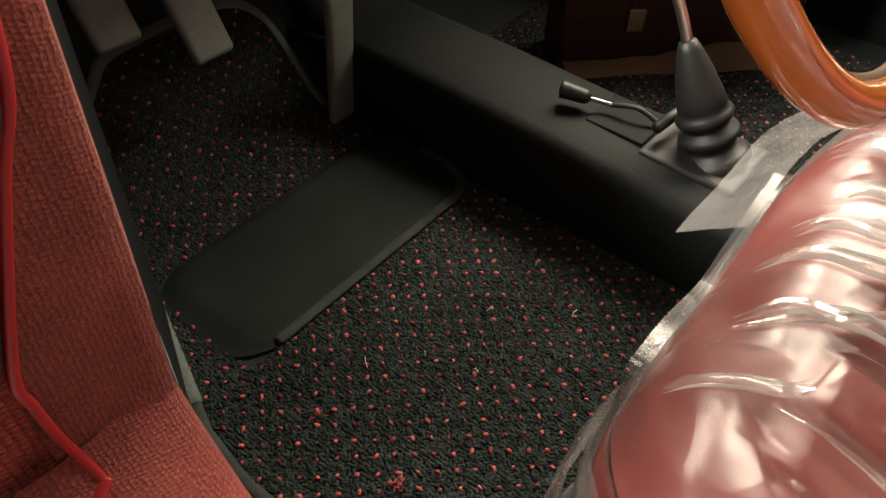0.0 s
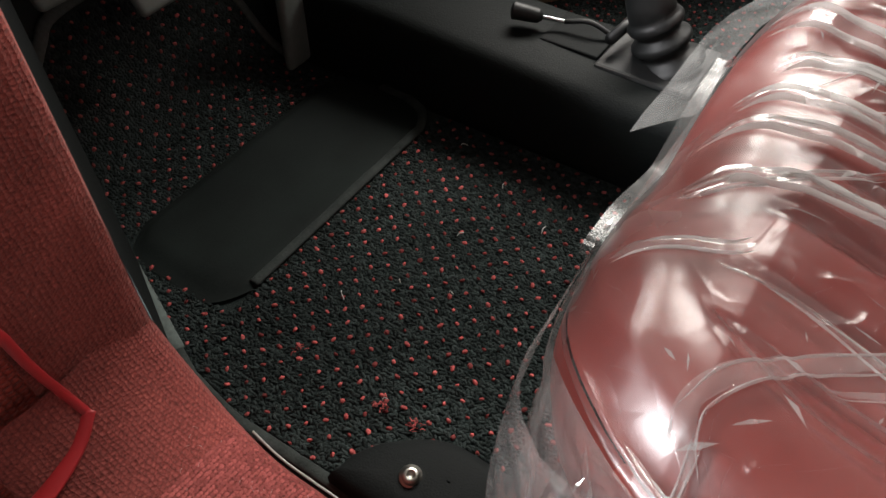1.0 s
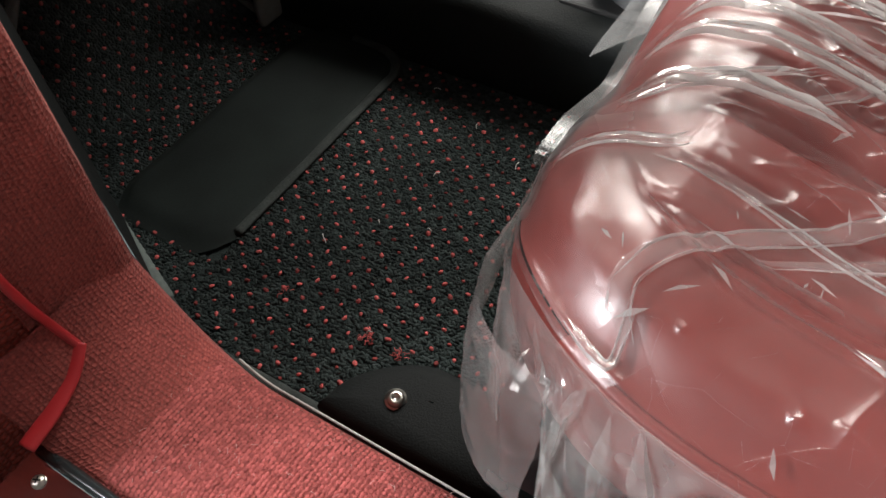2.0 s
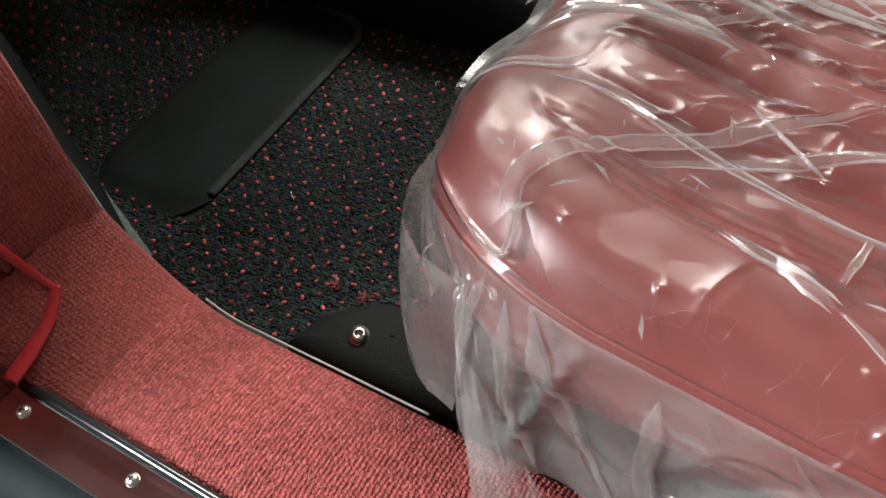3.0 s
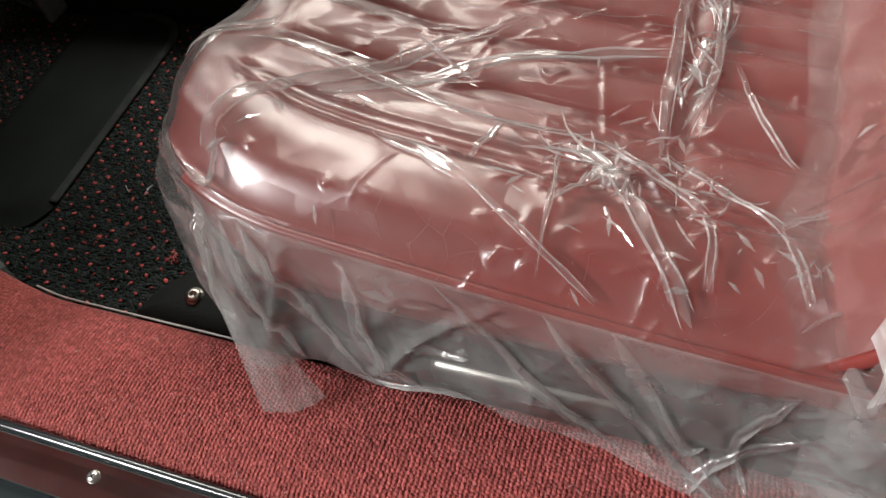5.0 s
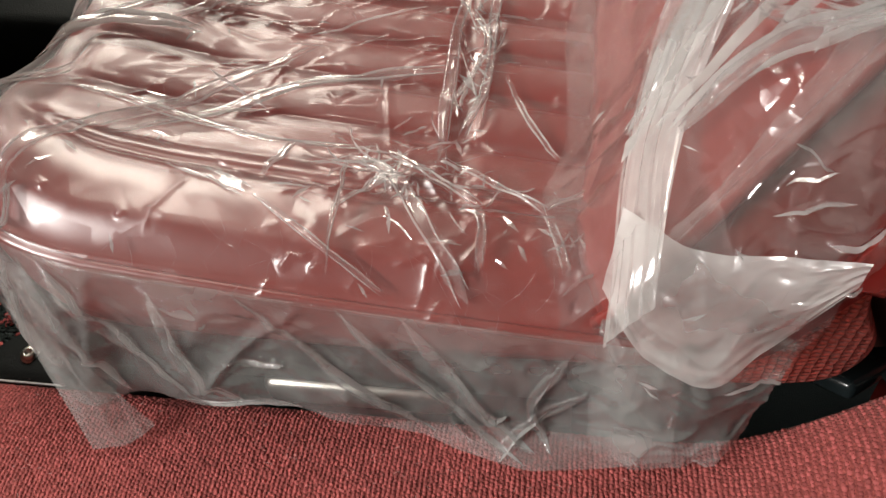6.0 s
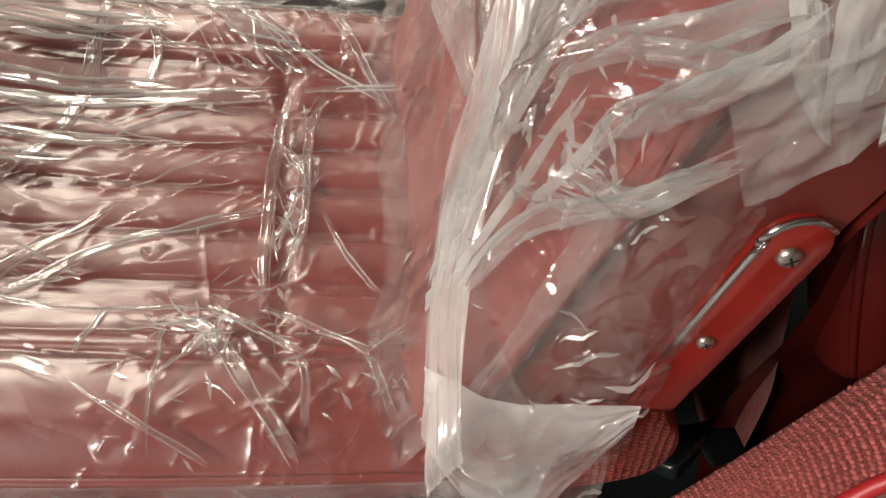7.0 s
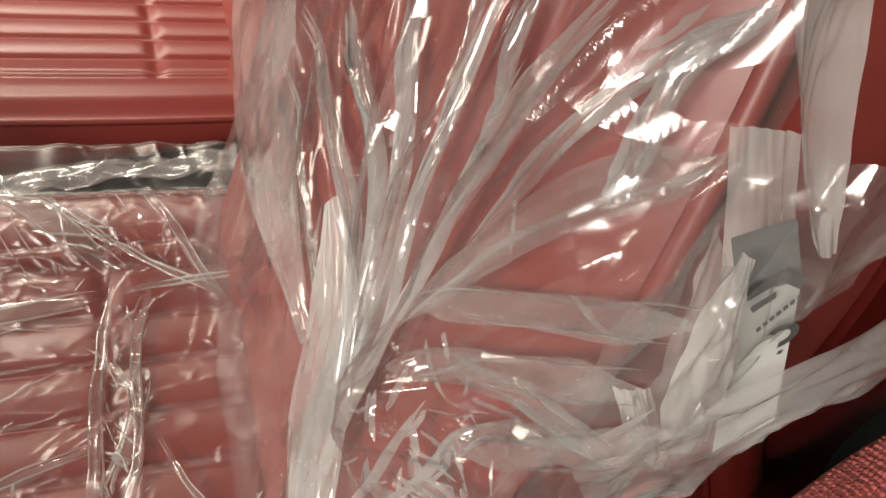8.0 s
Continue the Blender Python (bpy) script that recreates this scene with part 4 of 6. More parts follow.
def ribbon(path, width, surf, lift=0.004, seed=0, stand=0.0, profile=TENT):
    """A pinched fold of film lying on a surface: a narrow ragged tent along a path, as points and faces."""
    p = spline([np.array(q) for q in path], 12)
    n = len(p)
    t = np.linspace(0, 1, n)
    tan = np.gradient(p, axis=0)
    tan /= np.linalg.norm(tan, axis=1)[:, None] + 1e-9
    nor = np.stack([-tan[:, 1], tan[:, 0]], -1)
    L = np.sum(np.linalg.norm(np.diff(p, axis=0), axis=1))
    p = p + nor * (0.025 * L * pn(t * 3, seed * 1.7, 1) * np.sin(np.pi * t))[:, None]
    wid = width * np.clip(np.minimum(t * 5, (1 - t) * 5), 0.02, 1) ** 0.8
    wl, wr_ = wid * (1 + 0.6 * pn(t * 3, seed, 2) + 0.1 * pn(t * 17, seed, 4)), wid * (1 + 0.6 * pn(t * 3, seed, 3) + 0.1 * pn(t * 17, seed, 6))
    cols = []
    for j, h in profile:
        off = np.where(j < 0, wl, wr_) * j * 0.5
        q, up = surf(p + nor * off[:, None])
        lh = lift * h * np.clip(wid / width, 0, 1) * (1 + 0.6 * pn(t * 7, seed * 0.7 + j, 5)) + 0.0012
        cols.append(q + up * (lh + stand)[:, None])
    return np.stack(cols, 1)


def fold(path, width, surf, lift=0.004, seed=0, mat=None, stand=0.0, unit=1.0):
    """A flattened double of film with one or two sharp creases along it."""
    p = np.array(spline([np.array(q) for q in path], 4))
    ob = grid("fold", ribbon(path, width * 1.05, surf, lift * 0.6, seed, stand, BAND), FILM_WHITE if surf is on_back else FILM_BAND)
    under(cover, ob)
    tan = np.gradient(p, axis=0)
    tan /= np.linalg.norm(tan, axis=1)[:, None] + 1e-9
    nor = np.stack([-tan[:, 1], tan[:, 0]], -1)
    for side in (-0.55, 0.5) if mat is None else (0.2,):
        k = 1 if side < 0 else 2
        q = p + nor * width * side * (0.8 + 0.5 * pn(np.linspace(0, 5, len(p)), seed, k))[:, None]
        a, b = (0, len(q)) if width > 0.012 or k == 1 else (len(q) // 4, len(q))
        crease = grid("crease", ribbon(list(q[a:b:2]), min(width * 0.3, max(width * 0.09, 0.0017 * unit)), surf, lift * 0.8, seed + 500 + k, stand), FILM_FOLD, smooth=False)
        under(ob, crease)
    return ob


def patch(name, top, low, mat, rows=24, cols=40, bulge=0.0, ruck=0.003, seed=0, parent=None, label=""):
    """A loose flap of film between two edges."""
    def even(c):
        c = spline(c, 16)
        d = np.concatenate([[0], np.cumsum(np.linalg.norm(np.diff(c, axis=0), axis=1))])
        return np.stack([np.interp(np.linspace(0, d[-1], cols), d, c[:, k]) for k in range(3)], -1)
    a, b = even(top), even(low)
    q = np.linspace(0, 1, rows)[:, None, None]
    P = a[None] * (1 - q) + b[None] * q
    nrm = np.cross(a[-1] - a[0], b.mean(0) - a.mean(0))
    nrm = nrm / (np.linalg.norm(nrm) + 1e-9)
    if nrm[0] > 0:
        nrm = -nrm
    t = np.linspace(0, 1, cols)[None]
    qq = np.linspace(0, 1, rows)[:, None]
    disp = bulge * np.sin(np.pi * qq) * np.sin(np.pi * t) + ruck * (facets(t * 4 + qq, qq * 3 + t, seed) + 0.4 * facets(t * 9, qq * 8, seed + 4) + 0.8 * ridges(t * 0.2, qq * 0.15 + t * 0.05, 14, seed) + 0.5 * pn(t * 11, qq * 9, seed + 2))
    ob = grid(name, P + nrm * disp[..., None], mat)
    if label:
        ob["label"] = label
    under(parent or cover, ob)
    return ob


def ridges(x, y, f, seed, sharp=3.0):
    """Thin raised lines where a noise crosses nought."""
    x, y = np.broadcast_arrays(np.asarray(x, float), np.asarray(y, float))
    wx = x + 0.25 / f * pn(x * f * 0.7, y * f * 0.7, seed + 3)
    wy = y + 0.25 / f * pn(x * f * 0.7, y * f * 0.7, seed + 5)
    return np.exp(-(np.abs(pn(wx * f, wy * f, seed)) * sharp * 4))


def crease_lines(x, y, lines):
    """Sharp pinched lines in a stretched sheet: each a narrow lopsided ridge that fades out at both ends."""
    h = np.zeros_like(x)
    for x0, y0_, ang, length, width, height in lines:
        c, s_ = math.cos(ang), math.sin(ang)
        near = (np.abs(x - x0 - 0.5 * length * c) < 0.5 * length + 8 * width) & (np.abs(y - y0_ - 0.5 * length * s_) < 0.5 * length + 8 * width)
        dx, dy = x[near] - x0, y[near] - y0_
        t = (dx * c + dy * s_) / length
        d = (dy * c - dx * s_) + 0.05 * length * np.sin(t * 3.1 + x0 * 90) * np.sin(y0_ * 70)
        fade = np.clip(np.minimum(t, 1 - t) * 4, 0, 1)
        h[near] += height * fade * np.exp(-np.abs(d) / np.where(d > 0, width, 2.5 * width))
    return h


def scatter_creases(seed, spots):
    """Crease lines about given spots: (x, y, spread x, spread y, count, shortest, longest, angle or None)."""
    r = random.Random(seed)
    out = []
    for cx, cy, sx, sy, n_, lo, hi, ang in spots:
        for _ in range(n_):
            a_ = r.uniform(0, 2 * math.pi) if ang is None else ang + r.gauss(0, 0.35)
            out.append((r.gauss(cx, sx), r.gauss(cy, sy), a_, r.uniform(lo, hi), r.uniform(0.0012, 0.0020), r.uniform(0.0010, 0.0032)))
    return [q for q in out if q[0] > 0.27 or q[1] < -0.22 or r.random() < 0.12]


# sheet over the top of the cushion
N = 520
a, b = np.meshgrid(np.linspace(-1, 1, N), np.linspace(0, 1, N))
y = YB + 0.045 + (YF - YB - 0.045 + 0.008) * np.sin(b * np.pi / 2)
w = half_width(np.minimum(y, YF)) + 0.008
x = CX + w * a + 0.055 * smooth(0.8, 1.0, a) * smooth(YF, YF - 0.1, y)
lines = scatter_creases(3, [(0.25, -0.285, 0.012, 0.014, 22, 0.02, 0.09, None), (0.23, -0.30, 0.05, 0.06, 48, 0.012, 0.05, None), (0.20, -0.38, 0.03, 0.04, 44, 0.012, 0.05, 2.4), (0.17, -0.20, 0.02, 0.08, 16, 0.012, 0.04, 2.0), (0.36, -0.22, 0.05, 0.06, 34, 0.02, 0.09, -1.2), (0.45, -0.12, 0.11, 0.07, 80, 0.02, 0.10, -1.5), (0.44, -0.12, 0.12, 0.08, 60, 0.015, 0.06, 2.4), (0.45, -0.33, 0.10, 0.015, 70, 0.012, 0.045, None), (0.60, -0.30, 0.06, 0.09, 80, 0.015, 0.08, 0.8), (0.55, -0.41, 0.09, 0.03, 40, 0.015, 0.06, None), (0.40, -0.42, 0.06, 0.03, 20, 0.015, 0.05, None), (0.16, -0.06, 0.01, 0.08, 30, 0.008, 0.03, 2.6)])
z = film_z(x, y) - 0.006 * smooth(0.97, 1.0, np.abs(a)) + crease_lines(x, y, lines) * smooth(YF + 0.005, YF - 0.03, y)
z = z + 0.012 * smooth(0.84, 0.95, a) * (0.6 + pn(y * 22, a * 3, 8))
under(cover, grid("cushion_film", np.stack([x, y, z], -1), FILM, flip=True))

# long folds pressed into it
fold([(0.155, -0.04), (0.195, -0.030), (0.278, -0.094), (0.387, -0.198)], 0.0110, on_cushion, 0.0018, 1)
fold([(0.235, -0.075), (0.333, -0.199), (0.376, -0.313)], 0.0095, on_cushion, 0.0024, 2)
fold([(0.278, -0.005), (0.282, -0.075), (0.263, -0.183), (0.270, -0.277)], 0.0049, on_cushion, 0.0018, 3)
fold([(0.216, -0.134), (0.206, -0.170), (0.193, -0.198)], 0.0116, on_cushion, 0.003, 4)
fold([(0.194, -0.200), (0.159, -0.256), (0.135, -0.300)], 0.0039, on_cushion, 0.0018, 5)
fold([(0.250, -0.280), (0.214, -0.306), (0.161, -0.338), (0.136, -0.356)], 0.0116, on_cushion, 0.0036, 6)
fold([(0.255, -0.255), (0.243, -0.284), (0.217, -0.291)], 0.0097, on_cushion, 0.003, 7)
fold([(0.262, -0.318), (0.373, -0.312), (0.460, -0.314), (0.560, -0.322)], 0.0100, on_cushion, 0.0042, 8)
fold([(0.300, -0.328), (0.373, -0.346), (0.470, -0.342), (0.557, -0.356)], 0.0080, on_cushion, 0.0036, 9)
fold([(0.330, -0.314), (0.370, -0.330), (0.420, -0.340), (0.470, -0.318)], 0.0050, on_cushion, 0.0030, 61)
fold([(0.270, -0.325), (0.241, -0.370), (0.222, -0.402)], 0.0058, on_cushion, 0.0024, 10)
fold([(0.270, -0.277), (0.245, -0.318), (0.218, -0.355)], 0.0068, on_cushion, 0.0024, 11)
fold([(0.217, -0.197), (0.240, -0.203), (0.262, -0.207)], 0.0049, on_cushion, 0.0024, 12)
fold([(0.190, -0.256), (0.215, -0.272), (0.240, -0.286)], 0.0039, on_cushion, 0.0018, 13)
fold([(0.139, -0.261), (0.20, -0.258), (0.257, -0.250)], 0.0030, on_cushion, 0.0018, 14)
fold([(0.160, -0.010), (0.146, -0.037), (0.175, -0.036)], 0.0049, on_cushion, 0.0024, 15)
fold([(0.223, -0.400), (0.190, -0.412), (0.160, -0.420)], 0.0058, on_cushion, 0.003, 16)
fold([(0.223, -0.399), (0.245, -0.425), (0.266, -0.450)], 0.0049, on_cushion, 0.0024, 17)
fold([(0.221, -0.352), (0.19, -0.360), (0.156, -0.361)], 0.0058, on_cushion, 0.003, 18)
fold([(0.378, -0.361), (0.330, -0.380), (0.287, -0.409)], 0.0049, on_cushion, 0.0024, 19)
fold([(0.700, -0.205), (0.640, -0.262), (0.564, -0.330)], 0.0253, on_cushion, 0.0036, 20)
fold([(0.670, -0.255), (0.60, -0.325), (0.534, -0.42)], 0.0078, on_cushion, 0.003, 21)
fold([(0.499, -0.03), (0.520, -0.18), (0.539, -0.312)], 0.0189, on_cushion, 0.003, 22)
fold([(0.545, -0.330), (0.553, -0.40), (0.559, -0.46)], 0.0068, on_cushion, 0.003, 23)
fold([(0.537, -0.134), (0.60, -0.130), (0.680, -0.137)], 0.0097, on_cushion, 0.003, 25)
fold([(0.532, -0.182), (0.599, -0.187), (0.690, -0.145)], 0.0078, on_cushion, 0.003, 26)
fold([(0.372, -0.06), (0.45, -0.115), (0.527, -0.126), (0.640, -0.124)], 0.0095, on_cushion, 0.0024, 27)
fold([(0.690, -0.351), (0.62, -0.380), (0.525, -0.42)], 0.0088, on_cushion, 0.003, 28)
fold([(0.33, 0.035), (0.36, -0.005), (0.42, -0.07)], 0.0058, on_cushion, 0.0024, 29)
fold([(0.26, 0.045), (0.275, 0.015), (0.31, -0.02)], 0.0116, on_cushion, 0.0024, 30)


# broad loose folds running back from the front edge
for k, (x0, x1, y1, w0) in enumerate(((0.405, 0.43, -0.14, 0.012), (0.445, 0.462, -0.19, 0.017), (0.485, 0.51, -0.12, 0.012), (0.53, 0.54, -0.21, 0.018), (0.575, 0.60, -0.15, 0.014), (0.615, 0.62, -0.20, 0.017), (0.648, 0.665, -0.12, 0.012), (0.345, 0.38, -0.10, 0.012))):
    fold([(x0, 0.046 - 0.01 * (k % 3)), (x0 * 0.6 + x1 * 0.4 + 0.006, 0.0), (x1 - 0.004, y1 * 0.6), (x1, y1)], w0, on_cushion, 0.006, 80 + k)


def many(name, specs, surf):
    """Short creases too small to tell apart, in one mesh."""
    V, F, k = [], [], 0
    for path, width, lift, seed in specs:
        P = ribbon(path, width, surf, lift, seed)
        r, c = P.shape[:2]
        i = np.arange(r * c).reshape(r, c) + k
        F.append(np.stack([i[:-1, :-1], i[1:, :-1], i[1:, 1:], i[:-1, 1:]], -1).reshape(-1, 4))
        V.append(P.reshape(-1, 3))
        k += r * c
    ob = mesh_ob(name, np.concatenate(V), np.concatenate(F), FILM_FOLD, smooth=False)
    ob["kind"] = "stuff"
    under(cover, ob)


rnd = random.Random(23)


def short(cx, cy, sx, sy, n, lo, hi, bias=None):
    out = []
    for _ in range(n):
        x0, y0_ = rnd.gauss(cx, sx), rnd.gauss(cy, sy)
        a = bias + rnd.gauss(0, 0.5) if bias is not None else rnd.uniform(0, math.pi)
        r = rnd.uniform(lo, hi)
        bend = rnd.uniform(-0.1, 0.1) * r
        out.append((((x0, y0_), (x0 + 0.5 * r * math.cos(a) - bend * math.sin(a), y0_ + 0.5 * r * math.sin(a) + bend * math.cos(a)), (x0 + r * math.cos(a), y0_ + r * math.sin(a))), rnd.choice([rnd.uniform(0.0008, 0.002), rnd.uniform(0.001, 0.0036)]), rnd.uniform(0.001, 0.003), rnd.randrange(1000)))
    return out


specs = short(0.48, -0.10, 0.10, 0.06, 14, 0.06, 0.16, -1.45) + short(0.25, -0.285, 0.010, 0.012, 12, 0.02, 0.06) + short(0.24, -0.29, 0.04, 0.05, 12, 0.008, 0.03) + short(0.20, -0.40, 0.03, 0.03, 8, 0.008, 0.03, 2.4) + short(0.42, -0.335, 0.09, 0.008, 30, 0.012, 0.04, 0.2) + short(0.62, -0.30, 0.03, 0.06, 18, 0.03, 0.09, 0.8)
many("creased_film", [q for q in specs if 0.14 < q[0][0][0] < 0.69 and 0.14 < q[0][2][0] < 0.69 and -0.45 < min(q[0][0][1], q[0][2][1]) and max(q[0][0][1], q[0][2][1]) < 0.02], on_cushion)


def shards(spots, surf, lo=0.004, hi=0.014):
    """Small sharp facets where the film is crumpled, in one mesh: spots are (x, y, spread x, spread y, count)."""
    V, F = [], []
    for cx, cy, sx, sy, n in spots:
        for _ in range(n):
            x0, y0_, a = rnd.gauss(cx, sx), rnd.gauss(cy, sy), rnd.uniform(0, 2 * math.pi)
            L, w = rnd.uniform(lo, hi), rnd.uniform(0.15, 0.45)
            c, s_ = math.cos(a), math.sin(a)
            p = np.array([[x0 + L * (u * c - v * w * s_), y0_ + L * (u * s_ + v * w * c)] for u, v in ((-1, 0), (0.1, -0.5), (1, rnd.uniform(-0.3, 0.3)), (-0.1, 0.6))])
            q, up = surf(p)
            q = q + up * (0.0015 + L * np.array([rnd.uniform(0, 0.06), rnd.uniform(0, 0.28), rnd.uniform(0, 0.06), rnd.uniform(0, 0.28)]))[:, None]
            k = len(V)
            V += list(q)
            F += [(k, k + 1, k + 3), (k + 1, k + 2, k + 3)]
    ob = mesh_ob("creased_film", np.array(V), F, FILM_FOLD, smooth=False)
    ob["kind"] = "stuff"
    under(cover, ob)


shards([(0.25, -0.285, 0.02, 0.02, 16), (0.24, -0.30, 0.05, 0.05, 22), (0.42, -0.335, 0.09, 0.012, 40), (0.20, -0.40, 0.03, 0.03, 18), (0.61, -0.32, 0.04, 0.06, 40), (0.48, -0.12, 0.1, 0.07, 26), (0.30, -0.12, 0.08, 0.07, 20), (0.19, -0.03, 0.02, 0.02, 8)], on_cushion, 0.003, 0.010)

# skirt hanging from the cushion's edge
def skirt():
    rim = rim_path(300, off=0.008, z_off=0.004)
    seg = np.concatenate([[0], np.cumsum(np.linalg.norm(np.diff(rim[:, :2], axis=0), axis=1))])
    s = np.linspace(0, 1.25, 620)
    px, py, pz = (np.interp(s, seg, rim[:, k]) for k in range(3))
    tx, ty = np.gradient(px), np.gradient(py)
    k = np.hypot(tx, ty)
    nx, ny = -ty / k, tx / k
    corner = np.exp(-((s - 0.452) / 0.026) ** 2)
    front = smooth(0.475, 0.53, s) * (1 - smooth(0.98, 1.06, s))
    far = smooth(0.98, 1.06, s)
    left = 1 - smooth(0.44, 0.50, s)
    dip = np.exp(-((s - 0.28) / 0.06) ** 2)
    drop = left * (0.146 - 0.022 * dip - 0.045 * (1 - smooth(0.0, 0.10, s))) + 0.205 * front + 0.17 * far + 0.01 * corner
    flare = 0.018 * left + 0.022 * corner + 0.004 * front + 0.004 + 0.085 * far + 0.02 * smooth(0.85, 1.05, s) + 0.012 * (1 - smooth(0.05, 0.15, s))
    rows = []
    for q in np.linspace(0, 1, 90):
        big = np.sin(2 * np.pi * (s / 0.105 + 0.35 * pn(s * 5, q * 0.7))) * 0.007 + 0.008 * facets(s * 15 + q * 1.5, q * 2.2, 2) + 0.0025 * facets(s * 40, q * 6, 6)
        pin = 0.010 * np.exp(-((s - 0.405 - 0.04 * q) / 0.006) ** 2) + 0.003 * np.exp(-((s - 0.55 + 0.03 * q) / 0.005) ** 2) + 0.008 * np.exp(-((s - 0.25 - 0.13 * q) / 0.005) ** 2) + 0.008 * np.exp(-((s - 0.13 - 0.10 * (1 - q)) / 0.006) ** 2)
        cr = 0.0025 * ridges(s + 0.1 * q, q * 0.16 + s * 0.25, 12, 7) + 0.0012 * ridges(s, q * 0.15, 34, 8)
        d = flare * q ** 1.25 + (big * q ** 0.8 * (1 - 0.6 * smooth(0.7, 1.0, q)) + (pin * np.sqrt(q) + cr) * (1 - smooth(0.72, 0.95, q))) * smooth(0, 0.12, q)
        zz = pz - drop * q * (1 - 0.05 * pn(s * 6, 0.4, 6)) - 0.004 * np.sin(np.pi * q)
        xx, yy2 = px + nx * d, py + ny * d
        # lies on the sill where it reaches it
        low = SILL_Z + 0.010 + 0.002 * pn(s * 9, q * 2)
        rest = np.where(xx < 0.140, np.clip(low - zz, 0, None), 0.0)
        xx, yy2, zz = xx + nx * rest * 0.6, yy2 + ny * rest * 0.6, zz + rest
        rows.append(np.stack([xx, yy2, zz], -1))
    under(cover, grid("side_film", np.array(rows), FILM_SKIRT))
    return np.array(rows)


SKIRT = skirt()


# sheet over the front of the backrest
def back_sheet():
    c = (BL + BR) / 2
    u, s = np.meshgrid(np.linspace(-1, 1, 420), np.linspace(0.0, 0.66, 480))
    hw = back_half(s) + 0.014 + 0.012 * smooth(0.10, 0.3, s)
    xx = c + hw * u
    r = random.Random(12)
    lines = []
    for k in range(80):
        th = r.choice([r.uniform(0.15, 1.6), r.uniform(1.3, 2.5)])
        r0 = r.uniform(0.0, 0.16)
        lines.append((0.225 + r0 * math.cos(th), 0.20 + r0 * math.sin(th), th + r.gauss(0, 0.06), r.uniform(0.08, 0.30), r.choice([r.uniform(0.0024, 0.004), r.uniform(0.004, 0.009)]), r.uniform(0.002, 0.007)))
    lines += [(r.gauss(0.17, 0.03), r.gauss(0.27, 0.07), r.uniform(0, 6.28), r.uniform(0.015, 0.05), r.uniform(0.0020, 0.003), r.uniform(0.001, 0.003)) for k in range(50)]
    d = film_d(xx, s) + crease_lines(xx, s, lines) * (1 - 0.6 * smooth(0.48, 0.60, xx))
    under(cover, grid("back_film", back_point(xx, s, d), FILM_BACK))


back_sheet()

# gathers fanning up from the foot of the backrest
fold([(0.215, 0.110), (0.240, 0.150), (0.271, 0.213), (0.319, 0.267), (0.439, 0.289), (0.55, 0.297)], 0.014, on_back, 0.008, 41)
fold([(0.220, 0.130), (0.240, 0.180), (0.267, 0.256), (0.327, 0.311), (0.414, 0.333), (0.471, 0.343)], 0.013, on_back, 0.008, 42)
fold([(0.225, 0.17), (0.236, 0.218), (0.251, 0.281), (0.302, 0.330), (0.350, 0.370), (0.385, 0.405)], 0.015, on_back, 0.008, 43)
fold([(0.222, 0.20), (0.231, 0.234), (0.242, 0.307), (0.263, 0.350), (0.273, 0.391), (0.285, 0.455)], 0.013, on_back, 0.007, 44)
fold([(0.226, 0.22), (0.229, 0.259), (0.221, 0.335), (0.218, 0.386), (0.212, 0.434), (0.196, 0.485)], 0.009, on_back, 0.007, 45)
fold([(0.245, 0.24), (0.29, 0.29), (0.37, 0.318), (0.47, 0.322)], 0.007, on_back, 0.006, 46, FILM_MILKY)
fold([(0.226, 0.385), (0.232, 0.412), (0.241, 0.432), (0.246, 0.470)], 0.006, on_back, 0.005, 47)
fold([(0.222, 0.30), (0.169, 0.417), (0.141, 0.462)], 0.016, on_back, 0.005, 48, FILM_MILKY)
fold([(0.218, 0.315), (0.175, 0.362), (0.140, 0.393), (0.108, 0.424)], 0.012, on_back, 0.007, 49)
fold([(0.212, 0.280), (0.174, 0.326), (0.140, 0.362), (0.108, 0.396)], 0.014, on_back, 0.007, 50)
fold([(0.150, 0.300), (0.125, 0.338), (0.108, 0.364), (0.095, 0.395)], 0.012, on_back, 0.008, 51)
fold([(0.201, 0.367), (0.177, 0.459), (0.158, 0.500)], 0.006, on_back, 0.005, 52)
fold([(0.286, 0.200), (0.393, 0.215), (0.553, 0.250)], 0.006, on_back, 0.004, 53)
fold([(0.170, 0.150), (0.163, 0.215), (0.140, 0.262), (0.112, 0.300), (0.085, 0.350)], 0.009, on_back, 0.007, 54)
fold([(0.188, 0.241), (0.172, 0.240), (0.140, 0.268), (0.113, 0.299)], 0.006, on_back, 0.005, 55)
fold([(0.168, 0.277), (0.150, 0.274), (0.112, 0.303), (0.085, 0.345)], 0.008, on_back, 0.006, 56)
fold([(0.175, 0.328), (0.140, 0.350), (0.100, 0.372)], 0.010, on_back, 0.006, 57)
fold([(0.154, 0.276), (0.150, 0.312), (0.139, 0.332), (0.114, 0.356)], 0.006, on_back, 0.005, 58)
fold([(0.155, 0.425), (0.160, 0.438), (0.167, 0.472), (0.158, 0.500)], 0.006, on_back, 0.006, 60)
specs = short(0.17, 0.30, 0.03, 0.06, 14, 0.01, 0.03) + short(0.30, 0.28, 0.08, 0.07, 8, 0.03, 0.08, 0.8)
many("creased_film", [q for q in specs if 0.13 < q[0][0][0] < 0.6 and 0.13 < q[0][2][0] < 0.62 and 0.03 < min(q[0][0][1], q[0][2][1])], on_back)


